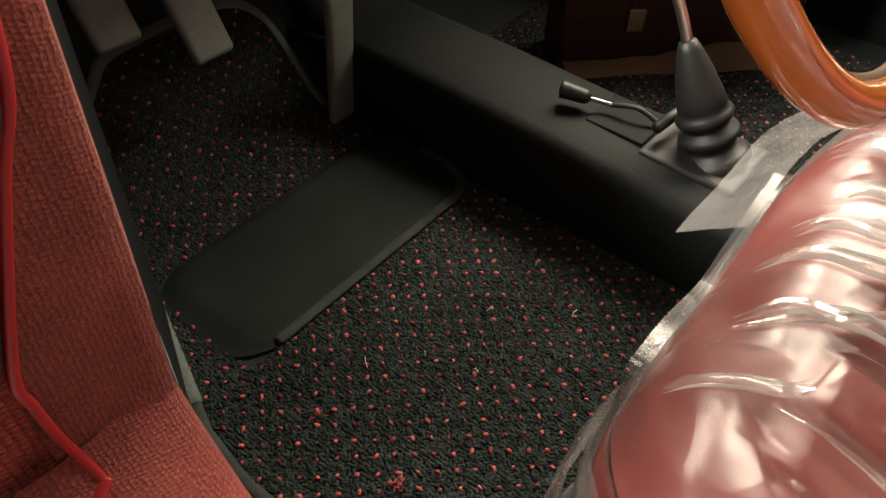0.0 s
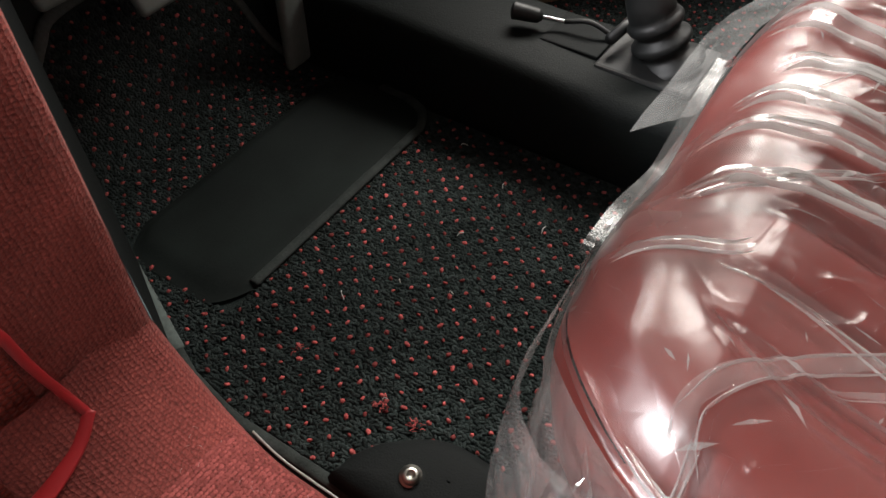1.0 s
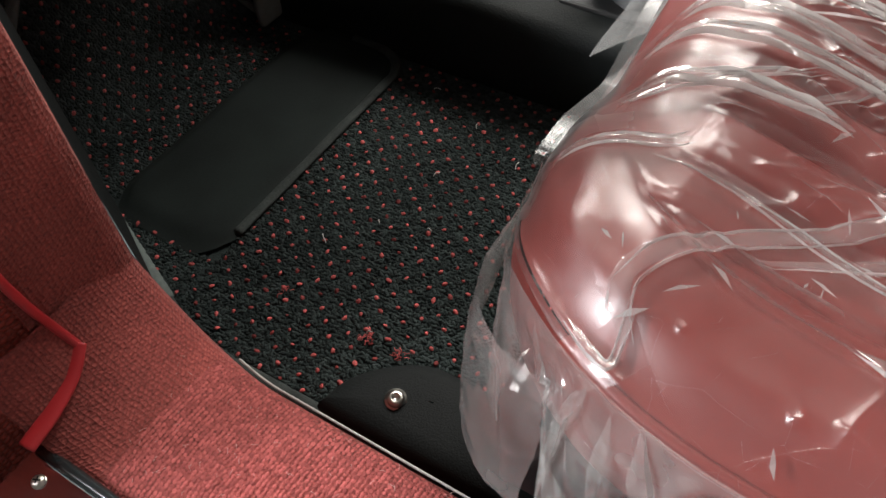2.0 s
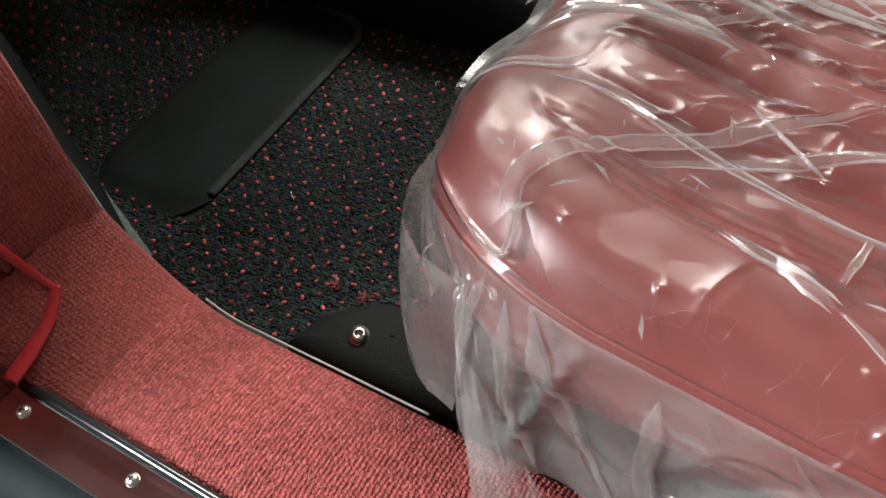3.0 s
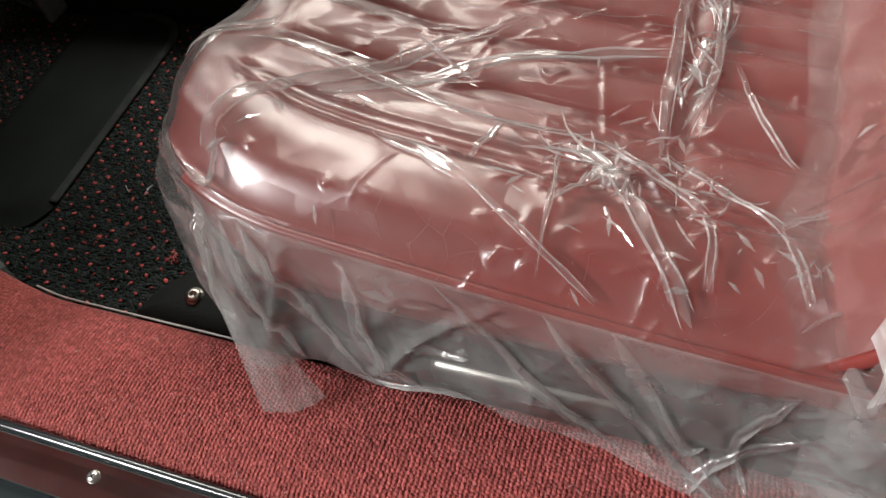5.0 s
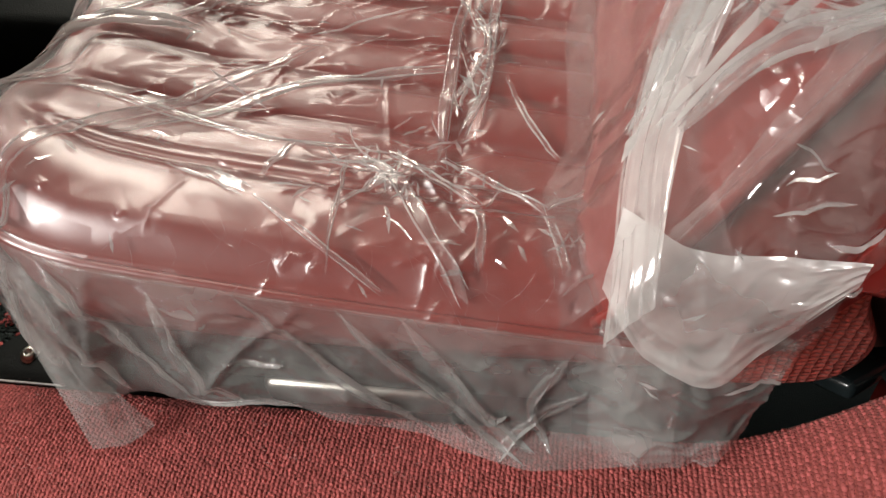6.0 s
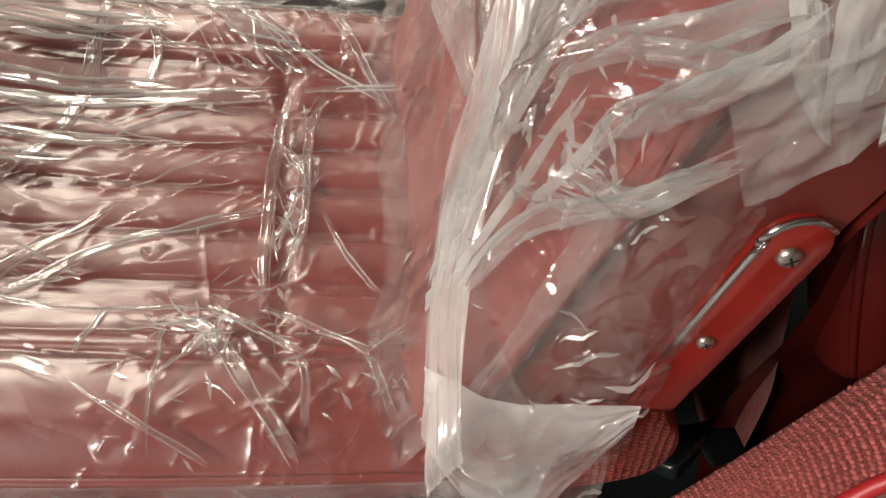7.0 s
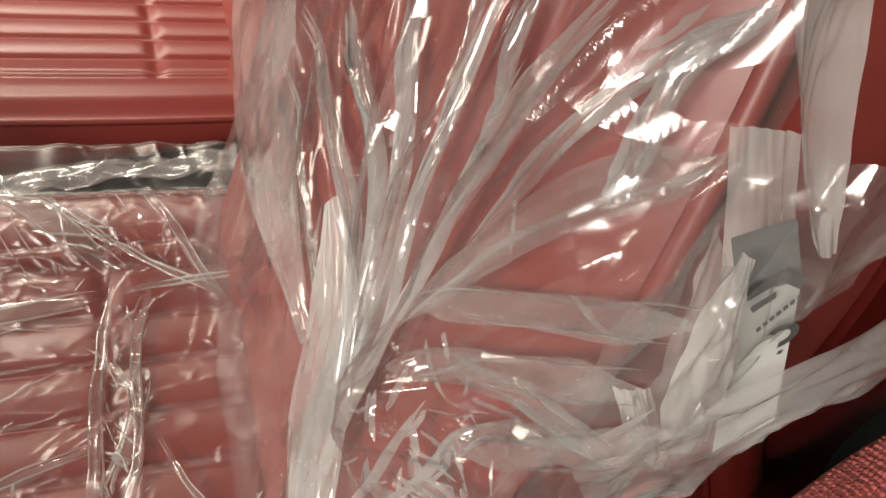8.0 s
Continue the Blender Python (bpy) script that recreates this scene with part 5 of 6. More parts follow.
shards([(0.17, 0.30, 0.025, 0.06, 14), (0.30, 0.30, 0.09, 0.09, 8), (0.24, 0.14, 0.04, 0.04, 8)], on_back, 0.003, 0.008)


def flank():
    """Film hanging loose beside the near edge of the backrest down to the sill."""
    z = np.linspace(0.172, 0.72, 520)
    t = np.linspace(0, 1, 110)
    yf = np.interp(z, [0.17, 0.30, 0.34, 0.40, 0.60, 0.72], [-0.440, -0.442, -0.452, -0.470, -0.555, -0.61])
    yr = np.interp(z, [0.17, 0.21, 0.27, 0.36, 0.42, 0.58, 0.62, 0.72], [-0.525, -0.545, -0.558, -0.574, -0.586, -0.592, -0.625, -0.70])
    Z, T = np.meshgrid(z, t, indexing="ij")
    Y = yf[:, None] * (1 - T) + yr[:, None] * T + 0.003 * pn(Z * 40, T * 2, 3) - 0.0016 * np.abs((Z / 0.0062) % 1 - 0.5) * smooth(0.97, 1.0, T) * (1 + pn(Z * 30, 0.5))
    base = np.interp(z, [0.17, 0.22, 0.30, 0.40, 0.72], [0.100, 0.110, 0.124, 0.124, 0.122])[:, None]
    out = 0.010 * np.sin(np.pi * T) + 0.009 * facets(Z * 13 + T * 2, T * 2.2, 4) + 0.003 * facets(Z * 36, T * 5, 5) + 0.004 * ridges(Z + T * 0.04, T * 0.10, 11, 6) + 0.002 * ridges(Z, T * 0.1, 28, 2)
    P = np.stack([base - out + 0.012 * (1 - smooth(0, 0.1, T)), Y, Z], -1)
    k = 130
    under(cover, grid("flank_film", P[:k + 1], FILM_SKIRT), grid("flank_film", P[k:], FILM_FLANK))
    return P


FLANK = flank()

# stiff pocket of doubled film at the foot of the backrest
patch("pocket", [(0.136, -0.446, 0.415), (0.118, -0.48, 0.405), (0.100, -0.52, 0.425), (0.090, -0.552, 0.437)], [(0.128, -0.440, 0.350), (0.095, -0.462, 0.332), (0.080, -0.500, 0.325), (0.084, -0.522, 0.362), (0.087, -0.550, 0.420)], FILM_FLAP, bulge=0.010, ruck=0.0018, seed=3, rows=60, cols=90)
def on_face(path, d):
    return [tuple(back_point(np.array(a_), np.array(b_), np.array(d + e_))) for a_, b_, e_ in path]


def gathered(name, one, two, mat, rows, pleats, depth, seed):
    """A band of film drawn together into lengthwise pleats between two edges."""
    a_, b_ = spline(one, 16), spline(two, 16)
    n_ = 90
    a_, b_ = (np.stack([np.interp(np.linspace(0, 1, n_), np.linspace(0, 1, len(c)), c[:, k]) for k in range(3)], -1) for c in (a_, b_))
    q, t_ = np.linspace(0, 1, rows)[:, None], np.linspace(0, 1, n_)[None]
    P = a_[None] * (1 - q[..., None]) + b_[None] * q[..., None]
    k = math.sqrt(1 + LEANB ** 2)
    saw = np.abs(((q + 0.10 * pn(t_ * 2.5, q * 2, seed)) * pleats) % 1 - 0.4)
    rise = depth * (saw * (0.6 + 0.7 * pn(t_ * 3, np.floor(q * pleats) * 3.1, seed + 1)) + 0.5 * np.sin(np.pi * q) + 0.25 * facets(t_ * 7, q * 5, seed))
    ob = grid(name, P + rise[..., None] * np.array([-0.45, 0.8 / k, 0.8 * LEANB / k]), mat)
    under(cover, ob)
    return ob


gathered("upright_fold", on_face([(0.092, 0.062, -0.01), (0.105, 0.088, 0), (0.190, 0.104, 0), (0.270, 0.150, 0), (0.310, 0.220, 0), (0.345, 0.270, 0)], 0.032), on_face([(0.088, 0.120, -0.01), (0.105, 0.145, 0), (0.171, 0.170, 0), (0.221, 0.232, 0), (0.270, 0.280, 0), (0.338, 0.284, 0)], 0.032), FILM_PLEAT, 70, 5, 0.008, 5)
gathered("far_fold", on_face([(0.640, 0.360, 0), (0.520, 0.285, 0), (0.410, 0.230, 0), (0.300, 0.205, 0)], 0.030), on_face([(0.790, 0.205, 0), (0.640, 0.156, 0), (0.520, 0.150, 0), (0.296, 0.200, 0)], 0.034), FILM_SKIRT, 60, 4, 0.006, 9)
# front sheet swinging out at the corner, and a loose strip lying over the tunnel
patch("front_flap", [(0.150, -0.012, 0.302), (0.163, 0.034, 0.305), (0.205, 0.062, 0.303), (0.32, 0.074, 0.29)], [(0.128, -0.002, 0.168), (0.148, 0.046, 0.166), (0.20, 0.078, 0.175), (0.30, 0.095, 0.20)], FILM_MILKY, bulge=0.003, ruck=0.002, seed=14, rows=40, cols=60)
patch("tunnel_flap", [(0.50, 0.072, 0.285), (0.60, 0.070, 0.298), (0.68, 0.045, 0.300), (0.715, -0.02, 0.305)], [(0.525, 0.131, 0.222), (0.61, 0.126, 0.235), (0.70, 0.120, 0.245), (0.765, 0.098, 0.25)], FILM_SKIRT, bulge=0.002, ruck=0.0012, seed=15, rows=30, cols=60)
# corner of the skirt folded over on the sill
patch("corner_flap", [(0.118, -0.020, 0.30), (0.112, -0.035, 0.28), (0.108, -0.05, 0.26)], [(0.058, -0.058, 0.184), (0.066, -0.085, 0.183), (0.080, -0.105, 0.190)], FILM_SKIRT, bulge=0.004, ruck=0.0012, seed=6)
# loose flaps on the flank, one printed
flap = patch("printed_flap", [(0.119, -0.585, 0.733), (0.117, -0.594, 0.732), (0.116, -0.604, 0.729)], [(0.121, -0.630, 0.570), (0.119, -0.640, 0.578), (0.118, -0.652, 0.588)], FILM_THICK, bulge=0.006, ruck=0.001, seed=8, label="loose film flap with grey print")


def print_mark(name, pts, mat, x=0.1105):
    """A flat printed mark given by its corners in y and z."""
    n = len(pts) // 2
    P = np.array([[(x, *q) for q in pts[:n]], [(x, *q) for q in pts[n:][::-1]]])
    under(flap, grid(name, P, mat, smooth=False))


print_mark("print_block", [(-0.591, 0.702), (-0.600, 0.7035), (-0.610, 0.704), (-0.622, 0.678), (-0.612, 0.6775), (-0.601, 0.677)], LABEL_SHADE, 0.1118)
print_mark("print_panel", [(-0.601, 0.6765), (-0.612, 0.677), (-0.622, 0.6775), (-0.643, 0.597), (-0.632, 0.590), (-0.622, 0.580)], LABEL_WHITE, 0.1118)
print_mark("print_bar", [(-0.602, 0.681), (-0.613, 0.687), (-0.622, 0.680), (-0.622, 0.675), (-0.613, 0.681), (-0.604, 0.675)], LABEL_GREY)
print_mark("print_bar", [(-0.606, 0.672), (-0.613, 0.677), (-0.614, 0.674), (-0.608, 0.669)], LABEL_GREY)
for k in range(7):
    y0, z0 = -0.612 - 0.0016 * k, 0.6605 + 0.00195 * k
    print_mark("print_bar", [(y0, z0), (y0 - 0.0011, z0 + 0.0013), (y0 - 0.0022, z0 - 0.0007), (y0 - 0.0011, z0 - 0.0020)], LABEL_GREY)
ring = [(-0.6235 + r * math.cos(q), 0.6535 + r * math.sin(q)) for r in (0.0062, 0.0032) for q in (np.linspace(0.4, 4.6, 12) if r > 0.005 else np.linspace(4.6, 0.4, 12))]
print_mark("print_arc", ring, LABEL_GREY)
print_mark("print_bar", [(-0.6255, 0.6455), (-0.6272, 0.6455), (-0.6272, 0.6435), (-0.6255, 0.6435)], LABEL_GREY)
patch("flap", [(0.120, -0.592, 0.702), (0.119, -0.600, 0.682), (0.119, -0.608, 0.664)], [(0.114, -0.584, 0.630), (0.112, -0.598, 0.600), (0.114, -0.613, 0.569)], FILM_MILKY, bulge=0.004, ruck=0.002, seed=9)
patch("flap", [(0.110, -0.578, 0.775), (0.107, -0.588, 0.775), (0.108, -0.598, 0.772)], [(0.107, -0.613, 0.700), (0.106, -0.617, 0.694), (0.106, -0.622, 0.694)], FILM_THICK, bulge=-0.010, ruck=0.001, seed=10)
patch("flap", [(0.112, -0.568, 0.647), (0.110, -0.575, 0.645), (0.112, -0.582, 0.641)], [(0.110, -0.580, 0.612), (0.108, -0.592, 0.594), (0.110, -0.603, 0.582)], FILM_THICK, bulge=0.003, ruck=0.001, seed=11)
patch("flap", [(0.104, -0.588, 0.705), (0.102, -0.580, 0.672), (0.102, -0.579, 0.648), (0.104, -0.590, 0.605)], [(0.104, -0.592, 0.703), (0.103, -0.597, 0.675), (0.103, -0.602, 0.645), (0.103, -0.606, 0.612)], FILM_FLAP, bulge=0.003, ruck=0.0015, seed=16)
# trailing edge running back over the hinge
patch("trailing_film", [(0.112, -0.560, 0.605), (0.104, -0.60, 0.640), (0.100, -0.66, 0.675), (0.10, -0.74, 0.73)], [(0.112, -0.578, 0.555), (0.104, -0.595, 0.575), (0.100, -0.635, 0.615), (0.10, -0.72, 0.66)], FILM_MILKY, bulge=0.004, ruck=0.004, seed=12)


def on_sheet(P, up):
    """Places on a sheet by row and column shares, for folds that lie on it."""
    r, c = P.shape[:2]
    up = np.array(up) / np.linalg.norm(up)

    def surf(p):
        v = np.clip(p[..., 0], 0, 1) * (c - 1)
        q = np.clip(p[..., 1], 0, 1) * (r - 1)
        i, j = np.minimum(q.astype(int), r - 2), np.minimum(v.astype(int), c - 2)
        fi, fj = (q - i)[..., None], (v - j)[..., None]
        return P[i, j] * (1 - fi) * (1 - fj) + P[i + 1, j] * fi * (1 - fj) + P[i, j + 1] * (1 - fi) * fj + P[i + 1, j + 1] * fi * fj, up

    return surf


def sheet_fold(P, up, path, width, lift, seed, mat=None):
    """Paths in shares of the sheet; width in metres is kept by scaling to the sheet's size."""
    surf = on_sheet(P, up)
    wide = np.linalg.norm(P[0, -1] - P[0, 0]) if P is not SKIRT else 1.25
    p = [np.array([a, b * 0.16 / wide]) for a, b in path]
    fold(p, width / wide, lambda q: surf(np.stack([q[..., 0], q[..., 1] * wide / 0.16], -1)), lift, seed, mat, unit=1 / wide)


OUT = (-1.0, 0.15, 0.35)
for k, (path, w_, m_) in enumerate([
    ([(0.350, 0.02), (0.325, 0.5), (0.290, 0.95)], 0.016, FILM_FOLD), ([(0.362, 0.05), (0.352, 0.5), (0.335, 0.97)], 0.010, FILM_FOLD),
    ([(0.240, 0.02), (0.195, 0.45), (0.140, 0.92)], 0.008, FILM_FOLD), ([(0.185, 0.0), (0.140, 0.5), (0.085, 0.97)], 0.008, FILM_FOLD),
    ([(0.150, 0.0), (0.115, 0.5), (0.080, 0.9)], 0.014, FILM_FOLD), ([(0.290, 0.10), (0.285, 0.5), (0.255, 0.97)], 0.012, FILM_MILKY),
    ([(0.262, 0.55), (0.240, 0.62), (0.225, 0.60)], 0.008, FILM_FOLD), ([(0.120, 0.55), (0.105, 0.66), (0.095, 0.60)], 0.005, FILM_FOLD),
    ([(0.375, 0.05), (0.378, 0.5), (0.372, 0.95)], 0.008, FILM_FOLD), ([(0.41, 0.05), (0.40, 0.5), (0.385, 0.9)], 0.006, FILM_FOLD),
    ([(0.05, 0.35), (0.09, 0.75), (0.10, 0.98)], 0.012, FILM_MILKY), ([(0.45, 0.05), (0.44, 0.6), (0.43, 0.97)], 0.007, FILM_FOLD),
    ([(0.30, 0.97), (0.27, 0.93), (0.22, 0.97)], 0.006, FILM_FOLD), ([(0.06, 0.1), (0.08, 0.5), (0.07, 0.9)], 0.008, FILM_FOLD),
]):
    sheet_fold(SKIRT, OUT, path, w_, 0.006, 70 + k, m_)

# gathers: fine lines running out from the foot of the backrest
specs = []
for _ in range(8):
    th = rnd.choice([rnd.uniform(0.0, 0.9), rnd.gauss(0.35, 0.2), rnd.uniform(-0.35, 0.1)])
    r0 = rnd.uniform(0.03, 0.28)
    r1 = r0 + rnd.uniform(0.06, 0.26)
    bow = rnd.uniform(-0.05, 0.05)
    pts = [(0.19 + r * math.sin(th + bow * f) * (0.9 + 0.5 * max(th, 0)), 0.07 + r * math.cos(th + bow * f)) for f, r in ((0, r0), (1, (r0 + r1) / 2), (0, r1))]
    specs.append((pts, rnd.uniform(0.0012, 0.0038), rnd.uniform(0.002, 0.006), rnd.randrange(1000)))
many("gathered_film", [q for q in specs if all(0.125 < p[0] < 0.64 and 0.03 < p[1] < 0.6 for p in q[0])], on_back)

# bunched film in the angle between cushion and backrest
specs = short(0.17, 0.26, 0.02, 0.05, 10, 0.01, 0.035, 2.2) + short(0.145, 0.32, 0.012, 0.05, 8, 0.01, 0.04, 2.6)
many("creased_film", [q for q in specs if q[0][0][0] > 0.118 and q[0][2][0] > 0.112], on_back)
PK = on_sheet(FLANK, OUT)
specs = []
for _ in range(10):
    u0, v0 = rnd.uniform(0.05, 0.95), rnd.choice([rnd.gauss(0.42, 0.06), rnd.uniform(0.05, 0.95)])
    an, ln = rnd.uniform(-0.6, 0.6), rnd.uniform(0.08, 0.35)
    specs.append(([(u0 * 0.13, v0 * 0.55), ((u0 + 0.5 * ln * math.cos(an)) * 0.13, v0 * 0.55 + 0.5 * ln * 0.13 * math.sin(an)), ((u0 + ln * math.cos(an)) * 0.13, v0 * 0.55 + ln * 0.13 * math.sin(an))], rnd.uniform(0.001, 0.0028), rnd.uniform(0.0015, 0.004), rnd.randrange(1000)))
many("creased_film", specs, lambda q: PK(np.stack([q[..., 0] / 0.13, q[..., 1] / 0.55], -1)))

shards([(0.05, 0.155, 0.03, 0.02, 16), (0.05, 0.07, 0.03, 0.04, 8)], lambda q: PK(np.stack([q[..., 0] / 0.13, q[..., 1] / 0.55], -1)), 0.004, 0.010)

# bunched edge of the film along the tunnel side
path = spline([(0.715, 0.02, 0.295), (0.735, -0.10, 0.305), (0.742, -0.20, 0.300), (0.738, -0.30, 0.304), (0.742, -0.40, 0.292), (0.748, -0.455, 0.290)], 30)
t = np.linspace(0, 1, len(path))
P = []
for q in np.linspace(0, 2 * np.pi, 20):
    r = 0.012 * (1 + 0.7 * pn(t * 9 + q * 0.3, q * 0.8, 2) + 0.8 * facets(t * 22 + q, q * 1.2, 3))
    P.append(path + np.stack([r * np.cos(q), 0 * r, 0.7 * r * np.sin(q)], -1))
under(cover, grid("bunched_edge", np.array(P), FILM_MILKY))

# ---- controls and loose things ----
def gear_lever():
    g = thing("gear_lever", (0.80, 0.185, 0.118), "bare gear lever in a ribbed black rubber boot", "gear lever")
    base = Vector((0.800, 0.185, 0.116))
    axis = Vector((-0.07, 0.46, 0.90)).normalized()
    m = Matrix.Translation(base) @ axis.to_track_quat("Z", "Y").to_matrix().to_4x4()
    prof = [(0.050, -0.004), (0.050, 0.004), (0.043, 0.009), (0.034, 0.016), (0.031, 0.022), (0.039, 0.030), (0.043, 0.037), (0.041, 0.043), (0.031, 0.049), (0.030, 0.054), (0.038, 0.061), (0.040, 0.067), (0.037, 0.073), (0.032, 0.077), (0.034, 0.081), (0.031, 0.100), (0.025, 0.130), (0.0165, 0.160), (0.012, 0.172), (0.008, 0.174)]
    boot = lathe("boot", [(r * 0.88, h * 0.9) for r, h in prof], m, RUBBER)
    rod = tube("rod", spline([base + axis * 0.145, base + axis * 0.21, base + axis * 0.30 + Vector((-0.01, 0.01, 0))], 8), 0.0065, STEEL)
    knob = lathe("knob", [(0.006, 0.0), (0.017, 0.006), (0.021, 0.02), (0.019, 0.034), (0.010, 0.044), (0.0, 0.046)], Matrix.Translation(base + axis * 0.30 + Vector((-0.01, 0.01, 0))) @ axis.to_track_quat("Z", "Y").to_matrix().to_4x4(), BLACK)
    plate = part("base_plate", block(0.742, 0.852, 0.135, 0.262, 0.108, 0.1215, 0.004), RUBBER)
    under(g, boot, rod, knob, plate)


gear_lever()


def heater_lever():
    h = thing("heater_lever", (0.79, 0.28, 0.12), "small chromed heater lever with black grip", "lever")
    arm = tube("arm", spline([(0.800, 0.262, 0.128), (0.796, 0.295, 0.140), (0.789, 0.328, 0.134)], 8), 0.0034, RUBBER)
    stem = tube("stem", spline([(0.790, 0.324, 0.134), (0.784, 0.340, 0.136), (0.776, 0.355, 0.139)], 8), 0.0030, CHROME)
    grip = tube("grip", spline([(0.777, 0.353, 0.139), (0.772, 0.365, 0.141), (0.764, 0.386, 0.144), (0.762, 0.392, 0.1445)], 6), np.interp(np.linspace(0, 1, 19), [0, 0.15, 0.8, 1], [0.005, 0.0095, 0.0125, 0.006]), RUBBER)
    slot = part("slot_plate", block(0.755, 0.832, 0.262, 0.345, 0.117, 0.123, 0.002), BLACK)
    pivot = tube("pivot", [(0.770, 0.256, 0.142), (0.842, 0.244, 0.150)], 0.0075, RUBBER)
    under(h, arm, stem, grip, slot, pivot)


heater_lever()


def steering_wheel():
    c = Vector((0.463, 0.107, 0.627))
    nrm = Vector((-0.034, -0.88, 0.472)).normalized()
    w = thing("steering_wheel", c, "steering wheel with varnished orange wooden rim", "steering wheel")
    u = Vector((0, 0, 1)).cross(nrm).normalized()
    v = nrm.cross(u).normalized()
    R = 0.186
    ang = np.linspace(0, 2 * np.pi, 96, endpoint=False)
    path = np.array([c + R * (math.cos(a) * u + math.sin(a) * v) for a in ang])
    rim = tube("rim", path, 0.0125, WOOD, sides=18, closed=True)
    # finger bumps and a pale inlay inside the rim
    inner = tube("inlay", np.array([c + (R - 0.0115) * (math.cos(a) * u + math.sin(a) * v) - nrm * 0.003 for a in ang]), 0.0045, TAN, sides=8, closed=True)
    inner["label"] = "pale inner edge of the rim"
    parts = [rim, inner]
    for a in (0.35, math.pi - 0.35, math.pi / 2 * 1.0):
        p1 = c + R * 0.96 * (math.cos(a) * u + math.sin(a) * v)
        parts.append(tube("spoke", [tuple(c + nrm * -0.03), tuple(p1)], 0.008, CHROME, flat=0.35))
    parts.append(lathe("hub", [(0.0, 0.0), (0.035, 0.0), (0.042, -0.012), (0.040, -0.03), (0.025, -0.06), (0.022, -0.30)], Matrix.Translation(c - nrm * 0.02) @ nrm.to_track_quat("Z", "Y").to_matrix().to_4x4(), BLACK))
    under(w, *parts)


steering_wheel()


def pedal(name, label, x, y, z, wdt, hgt, tilt, stalk):
    p = thing(name, (x, y, z), label, "pedal", "driver's pedals")
    m = pose(x, y, z, tilt, 0, 0)
    bm = block(-wdt / 2, wdt / 2, -0.008, 0.008, 0, hgt, 0.0075, 4)
    bmesh.ops.transform(bm, matrix=m, verts=bm.verts)
    plate = part("plate", bm, PEDAL, smooth=True)
    obs = [plate]
    top = m @ Vector((0, 0.01, hgt * 0.6))
    obs.append(tube("stalk", [tuple(top), tuple(top + Vector(stalk))], 0.008, BLACK))
    under(p, *obs)


pedal("accelerator_pedal", "grey floor-hinged accelerator pedal", 0.668, 0.706, 0.0, 0.048, 0.21, 3, (0.0, 0.1, -0.02))
pedal("brake_pedal", "dark grey hanging brake pedal", 0.477, 0.72, 0.185, 0.058, 0.09, -30, (0.0, 0.10, 0.12))
pedal("clutch_pedal", "dark grey hanging clutch pedal", 0.375, 0.745, 0.235, 0.058, 0.09, -30, (0.0, 0.10, 0.12))


def briefcase():
    b = thing("briefcase", (1.20, 0.42, 0.0), "brown leather briefcase with brass clasp", "briefcase")
    m = pose(1.20, 0.43, 0.001, 0, 0, -44)
    obs = []
    for name, box, mat_, bev in (("body", (-0.21, 0.21, -0.045, 0.045, 0.0, 0.28), BROWN, 0.012), ("flap", (-0.208, 0.208, -0.0515, -0.044, 0.085, 0.279), BROWN, 0.003), ("clasp", (-0.10, -0.07, -0.060, -0.051, 0.064, 0.104), BRASS, 0.003), ("strap", (-0.097, -0.073, -0.0545, -0.049, 0.10, 0.26), BROWN, 0.002)):
        bm = block(*box, bev, 3)
        bmesh.ops.transform(bm, matrix=m, verts=bm.verts)
        obs.append(part(name, bm, mat_))
    under(b, *obs)
    cloth = thing("suede_cloth", (1.13, 0.36, 0.0), "crumpled tan suede cloth at the foot of the briefcase", "cloth")
    rows = []
    for q in np.linspace(0, 1, 30):
        t = np.linspace(-0.20, 0.24, 80)
        h = (0.020 + 0.012 * np.sin(t * 14) + 0.012 * pn(t * 18, q, 3)) * np.sin(np.pi * np.clip(q * 0.55 + 0.0, 0, 1)) + 0.002
        rows.append(np.stack([t, -0.095 + 0.045 * q + 0.012 * pn(t * 9, q * 2, 5), h], -1))
    P = np.array(rows)
    M = np.array(m)
    under(cloth, grid("cloth", P @ M[:3, :3].T + M[:3, 3], TAN))


briefcase()


def bracket():
    """Black moulded cover over the seat rail's front mounting, held by a socket bolt."""
    b = thing("seat_bracket", (0.22, 0.15, 0.0), "black seat rail bracket fixed with a socket bolt", "bracket")
    out = [(0.172, 0.232), (0.205, 0.222), (0.232, 0.200), (0.258, 0.160), (0.262, 0.110), (0.255, 0.0), (0.172, 0.0)]
    c = np.array(out).mean(0)
    ring = spline([(x, y_, 0) for x, y_ in out] , 6)[:, :2]
    rows = [np.column_stack([c + (ring - c) * k, np.full(len(ring), z)]) for k, z in ((1.0, -0.006), (1.0, 0.014), (0.96, 0.024), (0.90, 0.030), (0.6, 0.033), (0.2, 0.034), (0.02, 0.034))]
    body = grid("cover", np.array(rows), BLACK, closed=True, flip=True)
    at = pose(0.208, 0.162, 0.033, 8, -6, 0)
    washer = lathe("washer", [(0.0108, 0.0), (0.0108, 0.002), (0.006, 0.0022)], at, STEEL)
    bolt = lathe("bolt", [(0.0088, 0.001), (0.0088, 0.0045), (0.0070, 0.0072), (0.0048, 0.0080), (0.0040, 0.0080), (0.0037, 0.0045), (0.0, 0.0042)], at, STEEL, sides=20)
    under(b, body, washer, bolt)


bracket()


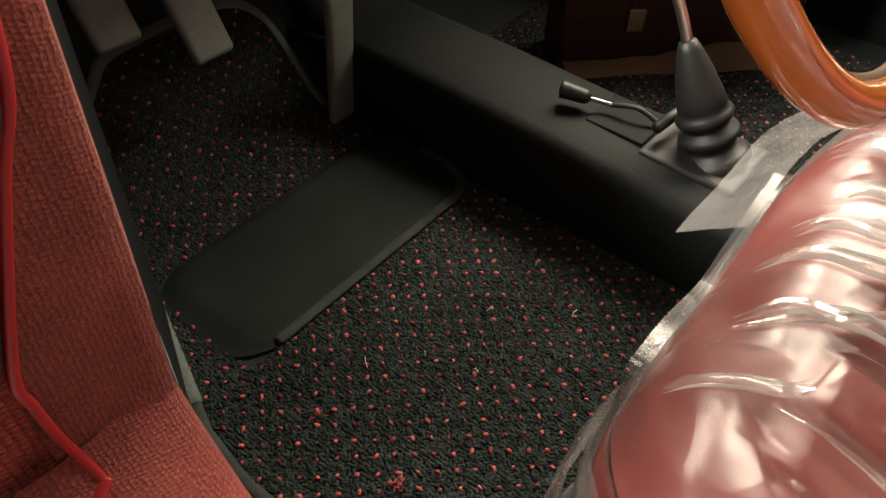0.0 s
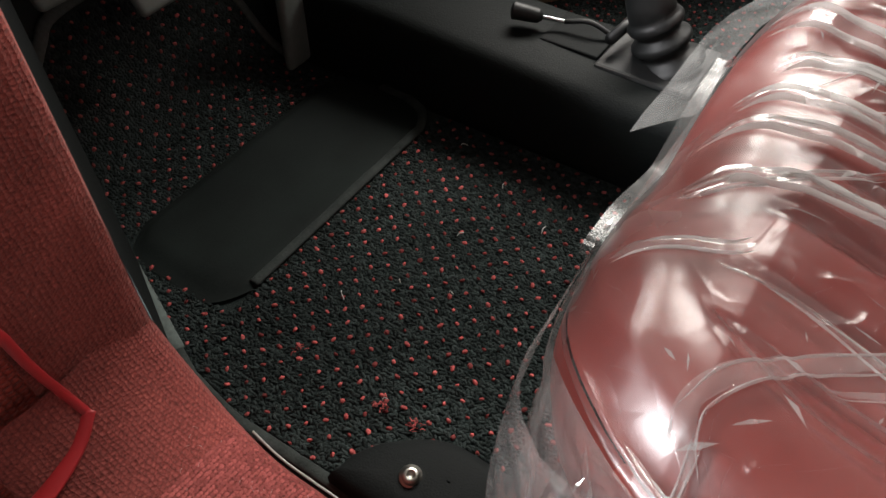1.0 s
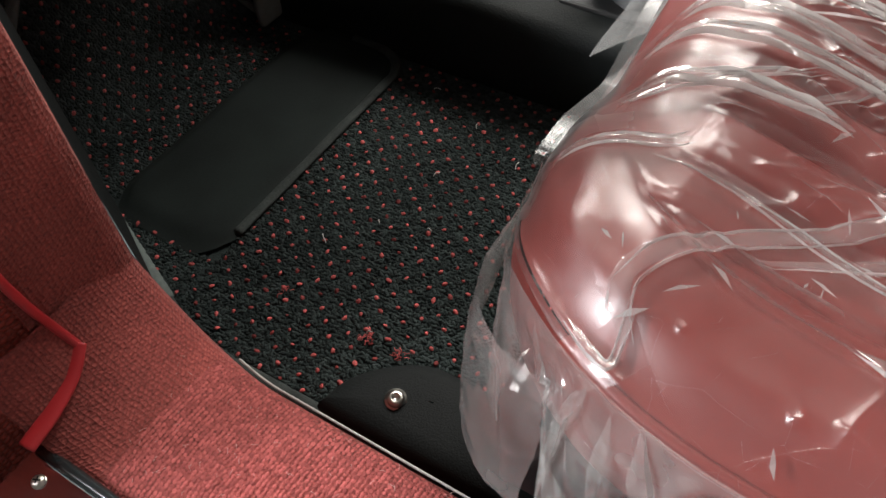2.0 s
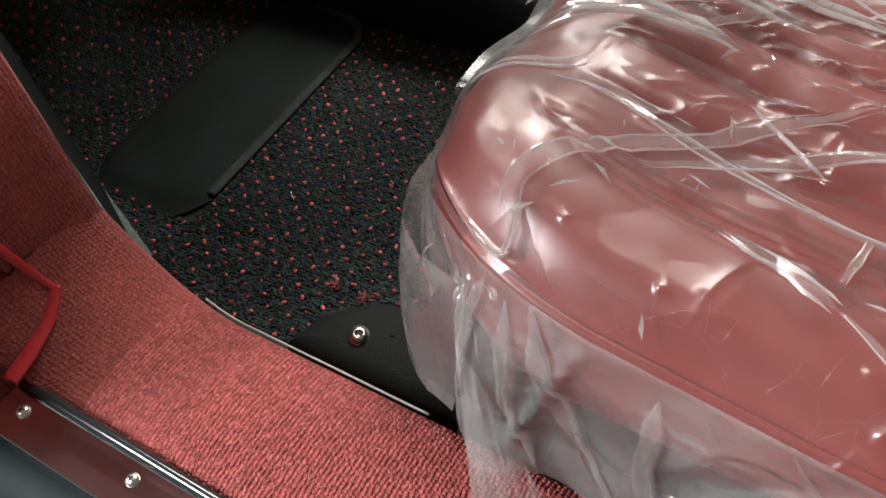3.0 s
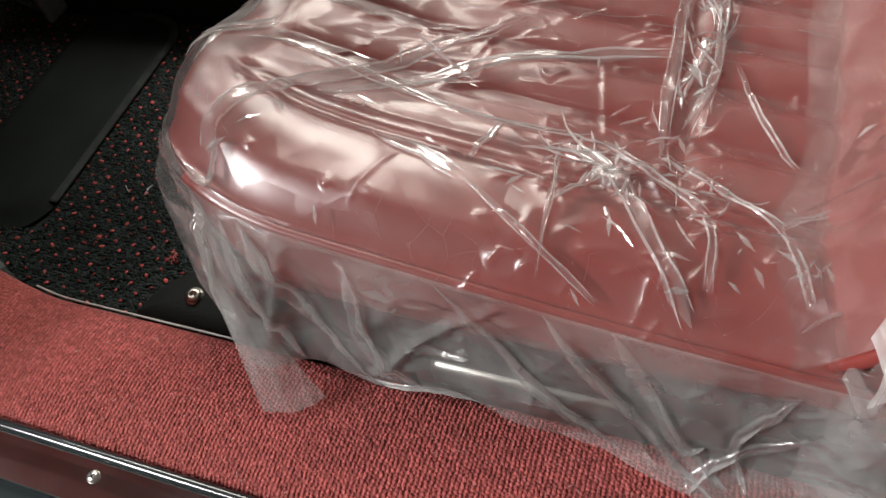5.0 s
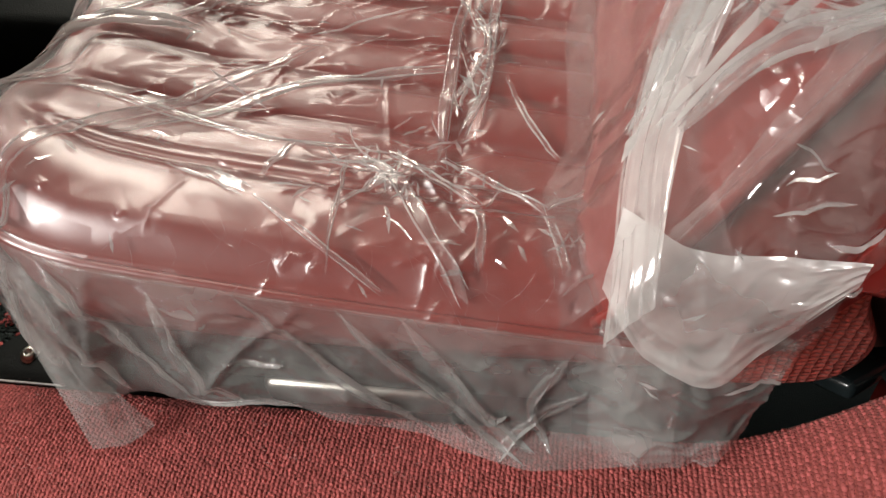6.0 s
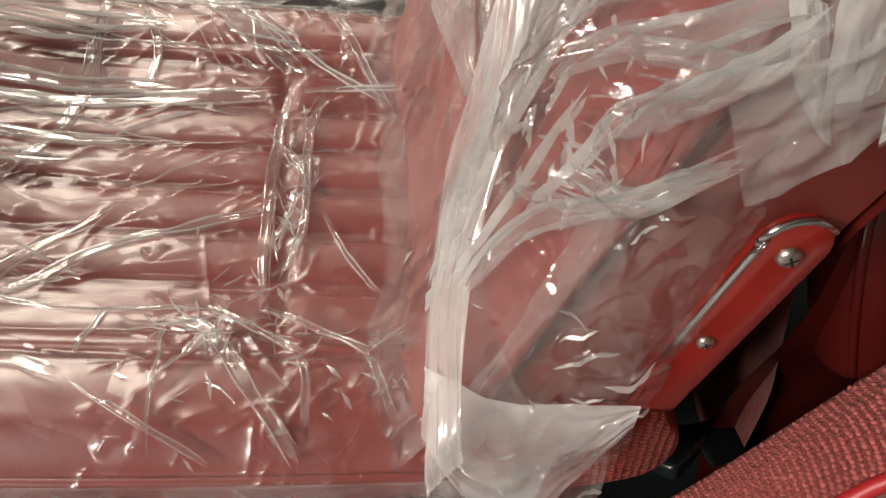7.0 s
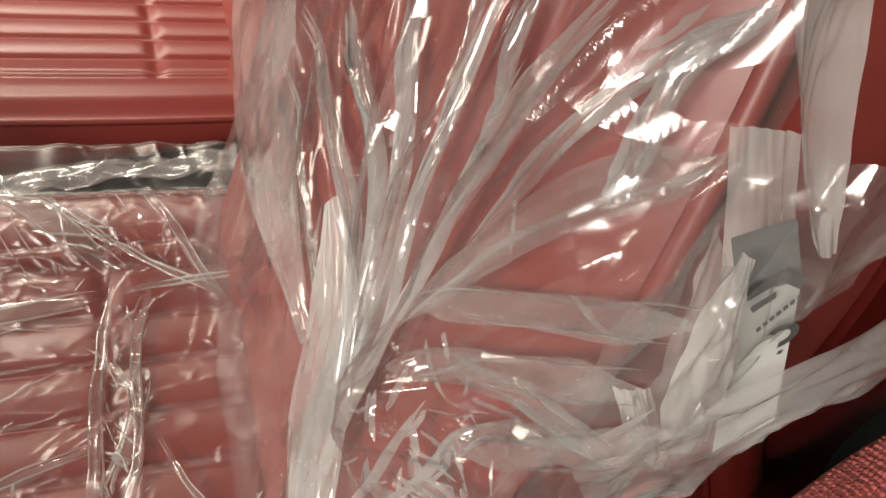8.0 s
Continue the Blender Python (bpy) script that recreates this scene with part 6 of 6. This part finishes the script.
def rear_corner():
    """What lies behind the seat: wheel arch, side panel, bump stop and a belt end."""
    P = np.array([[[0.21 + 0.02 * math.sin(z * 12) + 0.05 * q, -0.70 - 0.30 * q, z] for q in np.linspace(0, 1, 14)] for z in np.linspace(-0.01, 0.50, 24)])
    tagged(grid("wall_wheel_arch", P, VINYL), "dark red vinyl inner wheel arch behind the seat", "wall", kind="structure")
    P = np.array([[[0.02 + 0.20 * q, -0.88 - 0.05 * q + 0.10 * (z - 0.4), z] for q in np.linspace(0, 1, 14)] for z in np.linspace(0.30, 1.0, 24)])
    tagged(grid("trim_quarter_panel", P, VINYL), "red vinyl rear quarter panel behind the door post", "panel", kind="structure")
    P = np.array([[[x, -0.700 - 0.10 * (0.40 - z) - 0.012 * pn(x * 9, z * 7), z] for x in np.linspace(0.212, 0.44, 16)] for z in np.linspace(-0.01, 0.42, 20)])
    tagged(grid("trim_arch_front", P, CARPET_WORN), "worn red carpet over the front of the wheel arch", "trim", kind="structure")
    roll = thing("rear_seat_bolster", (0.22, -0.76, 0.26), "padded red vinyl rear seat bolster", "rear seat")
    path = spline([(0.250, -0.735, 0.52), (0.226, -0.728, 0.45), (0.218, -0.742, 0.38), (0.216, -0.768, 0.30), (0.220, -0.785, 0.262)], 10)
    under(roll, tube("pad", path, np.interp(np.linspace(0, 1, len(path)), [0, 0.2, 0.85, 0.95, 1], [0.030, 0.036, 0.036, 0.028, 0.008]), VINYL, sides=18), tube("seam_piping", path[:-4] + np.array([-0.030, 0.020, 0.0]), 0.0035, VINYL, sides=8))
    stop = thing("bump_stop", (0.150, -0.752, 0.345), "black rubber door bump stop on the carpet", "bump stop")
    m = pose(0.150, -0.752, float(sill_z(-0.752)) + 0.004, 30, 0, 20)
    obs = []
    for box in ((-0.018, 0.018, -0.009, 0.009, -0.006, 0.008), (-0.012, 0.006, -0.013, 0.013, 0.002, 0.016)):
        bm = block(*box, 0.005, 3)
        bmesh.ops.transform(bm, matrix=m, verts=bm.verts)
        obs.append(part("base" if not obs else "bumper", bm, RUBBER, smooth=True))
    under(stop, *obs)
    belt = thing("belt_buckle", (0.22, -0.64, 0.10), "black seat belt buckle lying in the gap", "seat belt")
    bm = block(-0.022, 0.022, -0.035, 0.035, 0, 0.018, 0.006, 3)
    bmesh.ops.transform(bm, matrix=pose(0.205, -0.655, 0.12, 25, 20, 50), verts=bm.verts)
    web = tube("webbing", spline([(0.21, -0.68, 0.13), (0.23, -0.74, 0.10), (0.26, -0.8, -0.005)], 8), 0.022, BLACK, flat=0.06)
    under(belt, part("buckle", bm, PAINT, smooth=True), web)


rear_corner()
